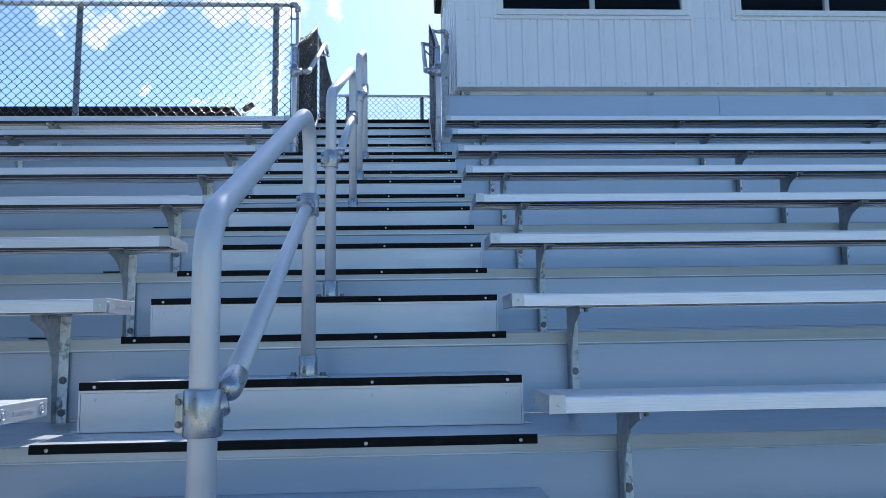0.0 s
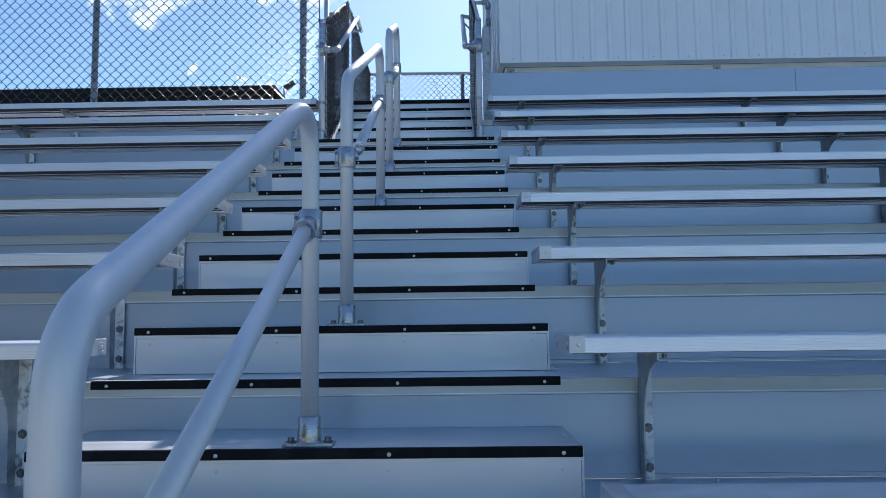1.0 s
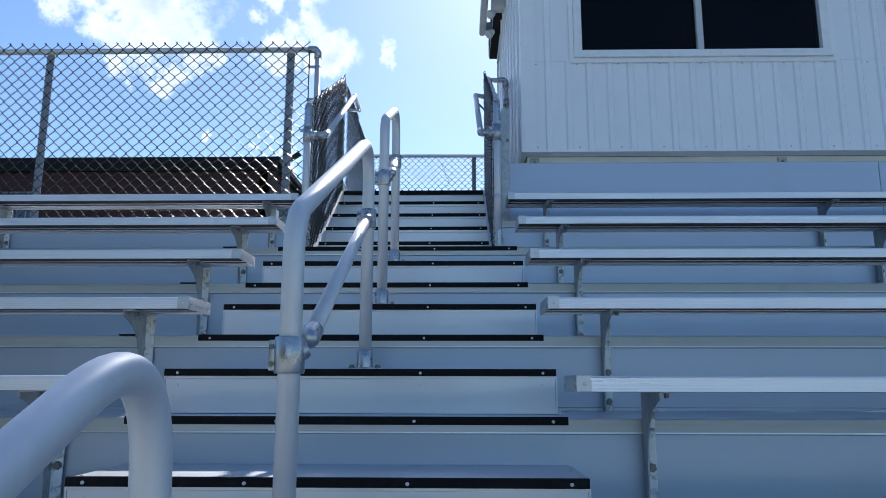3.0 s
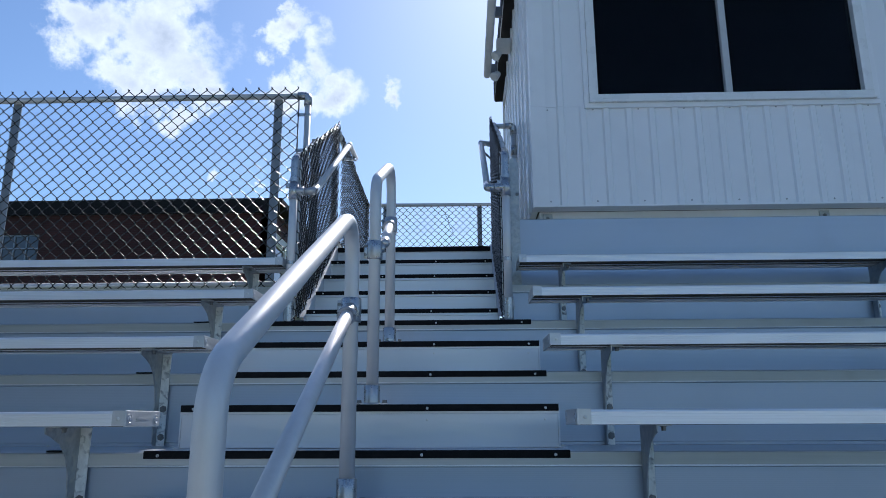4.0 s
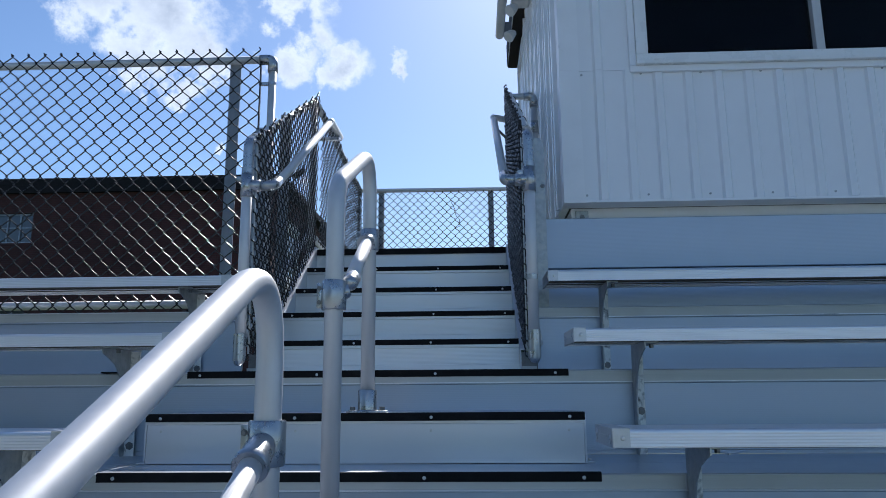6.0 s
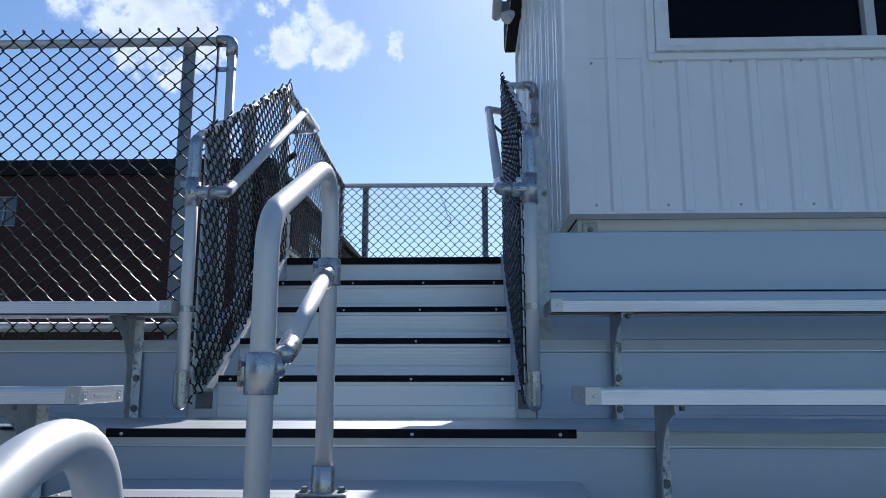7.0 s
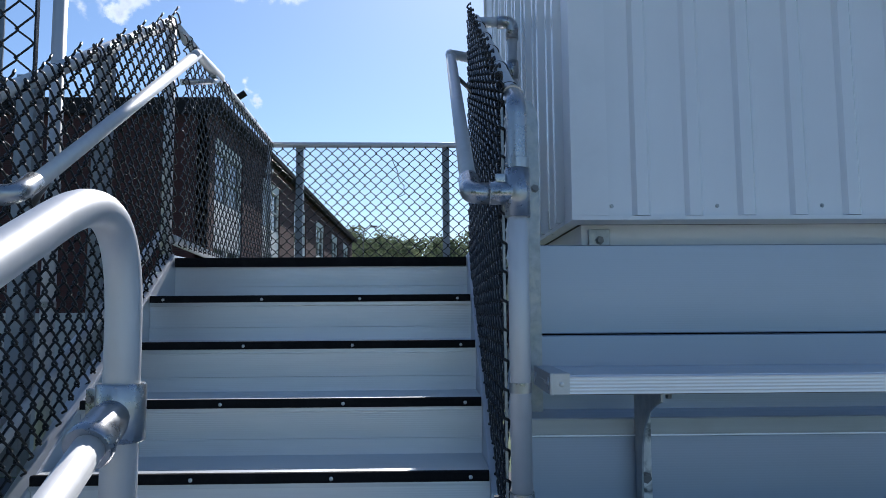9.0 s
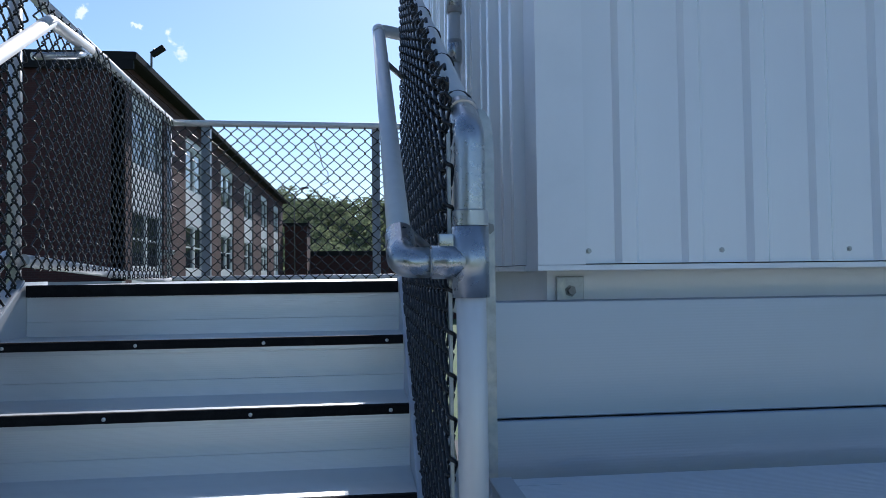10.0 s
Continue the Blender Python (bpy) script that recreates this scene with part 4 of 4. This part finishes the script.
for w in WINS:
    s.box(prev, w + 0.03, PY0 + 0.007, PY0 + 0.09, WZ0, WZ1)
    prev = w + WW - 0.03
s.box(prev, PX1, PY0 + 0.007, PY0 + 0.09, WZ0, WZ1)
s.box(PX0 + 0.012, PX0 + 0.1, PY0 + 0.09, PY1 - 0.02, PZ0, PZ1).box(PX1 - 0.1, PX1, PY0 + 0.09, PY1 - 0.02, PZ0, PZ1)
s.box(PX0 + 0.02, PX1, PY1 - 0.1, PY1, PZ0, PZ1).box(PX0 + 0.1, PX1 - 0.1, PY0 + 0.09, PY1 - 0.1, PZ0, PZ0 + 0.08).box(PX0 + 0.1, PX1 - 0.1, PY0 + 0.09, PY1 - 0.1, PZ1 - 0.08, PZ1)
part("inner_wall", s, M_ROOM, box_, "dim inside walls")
# side wall
pts = ribbed(PY0 + 0.083, 6.55, PZ0, PZ1, 4.56, 0.1495, 0.032)
o = [(PX0 - d, y) for y, d in pts] + [(PX0 + 0.006, 6.55), (PX0 + 0.006, PY0 + 0.083)]
part("siding_panel", Shape().prism(o, "z", PZ0, PZ1), M_SIDING, box_)
part("side_door", Shape().soft_box(PX0 - 0.012, PX0 + 0.01, 6.60, 7.12, PZ0, 4.55, 0.004), M_TRIM, box_, "plain white door leaf")
part("door_trim", Shape().box(PX0 - 0.03, PX0 + 0.004, 6.555, 6.60, PZ0, 4.6).box(PX0 - 0.03, PX0 + 0.004, 7.12, PY1, PZ0, 4.6).box(PX0 - 0.03, PX0 + 0.004, 6.555, PY1, 4.6, 4.66), M_TRIM, box_)
# corner and base trims
t = 0.083
for z0, z1, e in ((PZ0 - 0.002, SEAM, 0.019), (SEAM + 0.002, PZ1, 0.0165)):
    o = [(PX0 - e, PY0 - e), (PX0 + t, PY0 - e), (PX0 + t, PY0 - e + 0.012), (PX0 - e + 0.012, PY0 - e + 0.012), (PX0 - e + 0.012, PY0 + t), (PX0 - e, PY0 + t)]
    part("corner_trim", Shape().prism(o, "z", z0, z1), M_TRIM, box_)
part("base_trim", Shape().prism([(PY0 - 0.004, PZ0 - 0.014), (PY0 - 0.022, PZ0 - 0.014), (PY0 - 0.022, PZ0 - 0.003), (PY0 + 0.09, PZ0 - 0.001), (PY0 + 0.09, PZ0 - 0.014)], "x", PX0 - 0.02, PX1), M_TRIM, box_)
part("base_trim", Shape().box(PX0 - 0.02, PX0 + 0.02, PY0 + 0.1, PY1, PZ0 - 0.014, PZ0 - 0.002), M_TRIM, box_)
part("skirt", Shape().box(PX0 + 0.03, PX1, PY0 + 0.10, PY0 + 0.14, 2.45, PZ0 - 0.014).box(PX0 + 0.03, PX0 + 0.07, PY0 + 0.14, PY1, 2.45, PZ0 - 0.014), M_TRIM, box_, "white recessed base strip")
# screws along the sheets
SIDESCREW = mesh_of("screw", hexhead(Shape(), (0, 0, 0), (0, -1, 0), 0.0042, 0.005), M_GALV)
for z in (PZ0 + 0.027, SEAM - 0.02):
    for i in range(30):
        part("screw", SIDESCREW, M_BOLT, box_).location = (0.70 - 0.085 + 0.299 * i, PY0, z)
DOT = mesh_of("rivet", roundhead(Shape(), (0, 0, 0), (0, -1, 0), 0.0028), M_BOLT)
rng = random.Random(5)
for i in range(14):
    for zz in (2.86, 3.05, 3.2):
        if rng.random() < 0.6:
            part("rivet", DOT, M_BOLT, box_).location = (0.70 + 0.1495 * i + 0.02, PY0 - 0.0005, zz + rng.uniform(-0.03, 0.03))
for i in range(4):
    x = 0.60 + 1.78 * i
    s = Shape().soft_box(x - 0.032, x + 0.032, PY0 + 0.088, PY0 + 0.10, 2.562, 2.618, 0.003)
    pl = part("bracket_plate", s, M_GALV, box_, "square galvanised fixing plate")
    part("bolt", hexhead(Shape(), (x, PY0 + 0.088, 2.585), (0, -1, 0), 0.009, 0.01), M_BOLT, pl)
# roof with dark overhanging eave
s = Shape().prism([(PX0 - 0.115, PZ1 + 0.02), (PX0 - 0.115, PZ1 + 0.24), (PX1 + 0.1, PZ1 + 0.30), (PX1 + 0.1, PZ1 + 0.02)], "y", PY0 - 0.12, PY1 + 0.12)
part("roof", s, M_TRIM, box_, "white roof edge")
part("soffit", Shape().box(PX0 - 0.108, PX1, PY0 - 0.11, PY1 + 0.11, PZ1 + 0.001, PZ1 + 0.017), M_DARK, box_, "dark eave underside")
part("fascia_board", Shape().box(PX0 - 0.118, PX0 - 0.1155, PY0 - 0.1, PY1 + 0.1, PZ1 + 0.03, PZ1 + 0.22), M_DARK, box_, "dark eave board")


def window(x0):
    """Sliding window: outer trim, sash frame, meeting stile and two panes."""
    y = PY0 - 0.03
    w = thing("window", "dark sliding window with a wide white vinyl frame", "window", "press box windows", at=(0, 0, 0))
    x1, z0, z1 = x0 + WW, WZ0 - 0.018, WZ1
    def ring(a, b, c, d, f, y0, y1, name, mat, label=""):
        s = Shape().soft_box(a, b, y0, y1, c, c + f, 0.004).soft_box(a, b, y0, y1, d - f, d, 0.004)
        s.soft_box(a, a + f, y0 + 0.001, y1, c + f, d - f, 0.003).soft_box(b - f, b, y0 + 0.001, y1, c + f, d - f, 0.003)
        return part(name, s, mat, w, label)
    ring(x0, x1, z0, z1, 0.034, y + 0.008, PY0 + 0.012, "outer_trim", M_TRIM)
    fr = ring(x0 + 0.035, x1 - 0.035, z0 + 0.035, z1 - 0.035, 0.060, y, PY0 + 0.06, "window_frame", M_VINYL, "white vinyl sash frame")
    part("sill_lip", Shape().soft_box(x0 + 0.03, x1 - 0.03, y - 0.014, y + 0.012, z0 + 0.034, z0 + 0.05, 0.003), M_VINYL, w)
    part("weep_cover", Shape().soft_box(x0 + 0.12, x0 + 0.16, y - 0.004, y + 0.001, z0 + 0.06, z0 + 0.068, 0.0015), M_VINYL, fr)
    c = (x0 + x1) / 2
    part("meeting_stile", Shape().soft_box(c - 0.022, c + 0.022, y + 0.02, PY0 + 0.05, z0 + 0.088, z1 - 0.088, 0.003), M_GREYFIX, w, "grey meeting stile")
    for a, b, yy in ((x0 + 0.088, c - 0.022, PY0 + 0.026), (c + 0.022, x1 - 0.088, PY0 + 0.016)):
        pane = part("pane", Shape().box(a - 0.003, b + 0.003, yy, yy + 0.005, z0 + 0.085, z1 - 0.085), M_GLASS, w, "dark tinted pane")
        rim = Shape().box(a, b, yy - 0.008, yy - 0.0005, z0 + 0.088, z0 + 0.102).box(a, a + 0.008, yy - 0.008, yy - 0.0005, z0 + 0.102, z1 - 0.088)
        part("gasket", rim, M_DARK, pane)
    return w


for x in WINS:
    window(x)

# planked wall below the press box, behind the last bench
fas = thing("wall_fascia", "ribbed aluminium planks under the press box", "wall", kind="structure")
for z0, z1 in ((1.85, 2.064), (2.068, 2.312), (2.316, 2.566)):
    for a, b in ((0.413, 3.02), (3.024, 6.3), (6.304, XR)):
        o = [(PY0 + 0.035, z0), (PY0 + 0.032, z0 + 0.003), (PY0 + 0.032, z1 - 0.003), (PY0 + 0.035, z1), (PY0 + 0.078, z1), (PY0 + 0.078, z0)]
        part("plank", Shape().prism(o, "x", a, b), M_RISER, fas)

# unseen sheet added to stop light showing through the plank seams
part("backing", Shape().box(0.42, XR, PY0 + 0.0795, PY0 + 0.084, 1.85, 2.44), M_DARK, fas)

# things on the press box's side
s = Shape().tube([(0.30, 4.7, 4.60), (0.30, 6.40, 4.60)], 0.036, 14)
pipe2 = new("gutter_pipe", mesh_of("gutter_pipe", s, M_GREYFIX))
tagged(pipe2, "pale grey round conduit along the eave", "pipe")
for y in (5.4, 6.4):
    part("clip", Shape().box(0.30, 0.40, y, y + 0.03, 4.63, 4.72), M_BOLT, pipe2)
lampbox = thing("wall_light", "white twin-head floodlight under the eave", "light")
part("housing", Shape().soft_box(0.36, 0.49, 5.70, 5.82, 4.50, 4.60, 0.015), M_GREYFIX, lampbox)
for dy, dz in ((-0.05, -0.03), (0.2, -0.10)):
    part("lamp_head", Shape().lathe((0.39, 5.76 + dy, 4.49 + dz), (-0.55, -0.3, -0.6), [(0, 0.02), (0.02, 0.03), (0.07, 0.045), (0.08, 0.04)], 16), M_GREYFIX, lampbox)


# ---- brick building behind ----
BX, BY, BZ = -7.75, 27.55, 9.64
BX0, BY1 = -50.0, 76.0
school = thing("brick_building", "long three-storey brown brick building with dark roof edge", "building")
s = Shape().box(BX0, BX - 0.35, BY + 0.35, BY1, GROUND, BZ)
part("core_wall", s, M_BRICK, school)


def wall_band(z0, z1, mat, proud, name):
    part(name, Shape().box(BX0, BX + proud, BY - proud, BY + 0.34, z0, z1), mat, school)


# front wall with window holes: piers, spandrels
FWIN = [(-18.75 - 6.6 * i, 1.6) for i in range(5)]
ZR = [(7.55, 8.75), (3.6, 5.0), (-0.9, 0.7)]
zs = [1.15]
for z0, z1 in ((2.5, 3.6), (5.0, 7.55), (8.75, BZ)):
    part("front_wall", Shape().box(BX0, BX, BY, BY + 0.34, z0, z1), M_BRICK, school)
part("base_wall", Shape().box(BX0, BX + 0.02, BY - 0.02, BY + 0.34, GROUND, 2.5), M_CONC, school, "pale concrete base")
for z0, z1 in ZR[:2]:
    prev = BX
    for wx, ww in FWIN:
        part("front_pier", Shape().box(wx + ww, prev, BY, BY + 0.34, z0, z1), M_BRICK, school)
        prev = wx
    part("front_pier", Shape().box(BX0, prev, BY, BY + 0.34, z0, z1), M_BRICK, school)
for z0, z1 in ZR[:2]:
    for wx, ww in FWIN:
        win = part("window", Shape().box(wx, wx + ww, BY + 0.14, BY + 0.18, z0, z1), M_FARGLASS, school)
        f = Shape().box(wx, wx + ww, BY + 0.09, BY + 0.139, z0, z0 + 0.07).box(wx, wx + ww, BY + 0.09, BY + 0.139, z1 - 0.07, z1)
        for i in range(4):
            xx = wx + (ww - 0.06) * i / 3
            f.box(xx, xx + 0.06, BY + 0.09, BY + 0.139, z0 + 0.07, z1 - 0.07)
        f.box(wx, wx + ww, BY + 0.095, BY + 0.138, (z0 + z1) / 2, (z0 + z1) / 2 + 0.05)
        part("window_frame", f, M_POST, win)
# side wall: piers of brick between bays of pale panels and windows
BAYS = [28.6, 36.2, 44.3, 52.4, 60.5, 68.6]
prev = BY
bayw = 4.0
for y in BAYS:
    part("side_pier", Shape().box(BX - 0.34, BX, prev, y, GROUND, BZ - 0.6), M_BRICK, school)
    prev = y + bayw
part("side_pier", Shape().box(BX - 0.34, BX, prev, BY1, GROUND, BZ - 0.6), M_BRICK, school)
part("side_top", Shape().box(BX - 0.34, BX - 0.002, BY, BY1, BZ - 0.6, BZ), M_BRICK, school)
ROWS_Z = [(6.6, 8.6), (2.95, 4.95), (-0.75, 1.25)]
for y in BAYS:
    zz = BZ - 0.6
    for z0, z1 in ROWS_Z:
        part("spandrel", Shape().box(BX - 0.30, BX - 0.06, y, y + bayw, z1, zz), M_WHITEP, school, "pale panel")
        zz = z0
        for a, b in ((y + 0.25, y + 1.9), (y + 2.1, y + 3.75)):
            win = part("window", Shape().box(BX - 0.20, BX - 0.16, a, b, z0, z1), M_FARGLASS, school)
            f = Shape().box(BX - 0.159, BX - 0.10, a, b, z0, z0 + 0.07).box(BX - 0.159, BX - 0.10, a, b, z1 - 0.07, z1)
            f.box(BX - 0.159, BX - 0.10, a, a + 0.07, z0 + 0.07, z1 - 0.07).box(BX - 0.159, BX - 0.10, b - 0.07, b, z0 + 0.07, z1 - 0.07)
            f.box(BX - 0.159, BX - 0.105, a + 0.07, b - 0.07, (z0 + z1) / 2, (z0 + z1) / 2 + 0.07)
            part("window_frame", f, M_WHITEP, win)
        for a, b in ((y, y + 0.25), (y + 1.9, y + 2.1), (y + 3.75, y + bayw)):
            part("mullion", Shape().box(BX - 0.25, BX - 0.08, a, b, z0, z1), M_WHITEP, school)
    part("spandrel", Shape().box(BX - 0.30, BX - 0.06, y, y + bayw, GROUND, zz), M_WHITEP, school)
# roof edge
part("roof_edge", Shape().prism([(BX0, BZ + 0.2), (BX + 0.42, BZ + 0.2), (BX + 0.50, BZ + 0.24), (BX + 0.52, BZ + 0.44), (BX + 0.46, BZ + 0.46), (BX0, BZ + 0.46)], "y", BY - 0.2, BY1 + 0.3), M_DARK, school, "dark metal roof edge")
part("fascia", Shape().box(BX0, BX + 0.40, BY - 0.19, BY - 0.04, BZ - 0.12, BZ + 0.199), M_DARK, school, "dark band under the roof edge")
part("cornice", Shape().box(BX0, BX + 0.03, BY - 0.03, BY1, BZ + 0.001, BZ + 0.199), M_BRICK, school)

flood = thing("roof_floodlight", "small dark floodlight on a bent pole at the roof edge", "light", at=(0, 0, 0))
part("pole", Shape().tube(bend([(-7.5, 30.0, BZ + 0.44), (-7.5, 30.0, BZ + 1.2), (-7.35, 29.9, BZ + 1.35)], 0.1, 4), 0.04, 8), M_BOLT, flood)
part("lamp_head", Shape().prism([(-7.50, BZ + 1.18), (-7.42, BZ + 1.06), (-6.98, BZ + 1.36), (-7.06, BZ + 1.48)], "y", 29.75, 30.05), M_DARK, flood)

# low dark block at the foot of the woods
low = thing("low_building", "low dark brick building below the wooded hill", "building")
part("wall", Shape().box(-6.0, 34.0, 82, 96, GROUND, 4.7), M_BRICK, low)
part("roof", Shape().box(-6.3, 34.3, 81.7, 96.3, 4.7, 5.2), M_DARK, low)
for i in range(7):
    part("window", Shape().box(-4 + 5.2 * i, -1.6 + 5.2 * i, 81.93, 81.999, 0.6, 2.6), M_FARGLASS, low)
tall = thing("end_block", "dark brown end wing of the brick building", "building")
part("wall", Shape().box(-7.6, -5.4, 76.6, 81.5, GROUND, 7.6), M_BRICK, tall)
part("roof", Shape().box(-7.8, -5.2, 76.4, 81.6, 7.6, 7.9), M_DARK, tall)
lp = thing("street_lamp", "thin far street lamp with a short arm", "lamp")
part("pole", Shape().tube(bend([(-6.4, 74, GROUND), (-6.4, 74, 10.6), (-5.6, 74, 11.2)], 0.4, 4), 0.07, 8), M_BOLT, lp)
part("lamp_head", Shape().soft_box(-5.7, -5.0, 73.85, 74.15, 11.1, 11.28, 0.05), M_DARK, lp)


# ---- wooded hill ----
def hill_height(x, y):
    t = min(1.0, max(0.0, (y - 98) / 80.0))
    return GROUND + 19.0 * t * t * (3 - 2 * t)


xs = np.linspace(-260, 320, 59)
ys = np.linspace(97.5, 330, 25)
s = Shape()
s.add([(x, y, hill_height(x, y) + (0.02 if y < 98 else 0)) for y in ys for x in xs], [(j * 59 + i, j * 59 + i + 1, j * 59 + 60 + i, j * 59 + 59 + i) for j in range(24) for i in range(58)], True)
tagged(new("backdrop_hill", mesh_of("backdrop_hill", s, M_GRASS)), "grassy hill under the woods", "hill", kind="structure")


def wood(seed, x0, x1, y0, y1, count, low=5.5, high=9.0, leaf=1.0, n=80):
    """Far trees: crowns made of many small leaf clumps with gaps."""
    rng = np.random.default_rng(seed)
    P, F = [], []
    quad = np.array([(-0.5, 0, -0.35), (0.5, 0, -0.35), (0.62, 0.1, 0.3), (0.0, -0.08, 0.62), (-0.55, 0.1, 0.25)])
    base = 0
    for _ in range(count):
        x, y = rng.uniform(x0, x1), y0 + (y1 - y0) * rng.random() ** 1.2
        z = hill_height(x, y)
        h = rng.uniform(low, high)
        rad = h * rng.uniform(0.28, 0.4)
        lobes = [(rng.normal(0, rad * 0.5), rng.normal(0, rad * 0.5), h * rng.uniform(0.4, 0.88), rad * rng.uniform(0.4, 0.75)) for _ in range(9)]
        for lx, ly, lz, lr in lobes:
            d = rng.normal(size=(n, 3))
            d /= np.linalg.norm(d, axis=1)[:, None]
            c = np.array((x + lx, y + ly, z + lz)) + d * lr * rng.uniform(0.65, 1.08, (n, 1))
            size = rng.uniform(0.22, 0.5, n) * leaf
            for k in range(n):
                a, b = rng.uniform(0, 6.28), rng.normal(0, 0.6)
                ca, sa, cb, sb = math.cos(a), math.sin(a), math.cos(b), math.sin(b)
                m = np.array([(ca, -sa * cb, sa * sb), (sa, ca * cb, -ca * sb), (0, sb, cb)])
                P.append(quad * size[k] @ m.T + c[k])
                F.append(tuple(range(base, base + 5)))
                base += 5
    me = bpy.data.meshes.new("woods")
    me.from_pydata(np.concatenate(P).tolist(), [], F)
    me.materials.append(M_LEAF)
    return me


tagged(new("woods", wood(5, -40, 60, 100, 155, 330)), "dense summer woods of broad green crowns on the hill", "trees", kind="stuff")
# unseen woods across the field, added to darken what the left aluminium mirrors
tagged(new("woods", wood(9, -110, -20, -58, -26, 80, 12.0, 20.0, 2.4, 60)), "unseen green woods added to darken the left risers", "trees", kind="stuff")
trunks = Shape()
rng = random.Random(11)
for i in range(60):
    x, y = rng.uniform(-45, 70), rng.uniform(99, 112)
    z = hill_height(x, y)
    trunks.tube([(x, y, z - 0.3), (x + rng.uniform(-0.3, 0.3), y, z + 3), (x + rng.uniform(-0.6, 0.6), y, z + 6)], 0.18, 7)
tagged(new("tree_trunks", mesh_of("tree_trunks", trunks, M_BARK)), "brown trunks at the edge of the woods", "trees", kind="stuff")
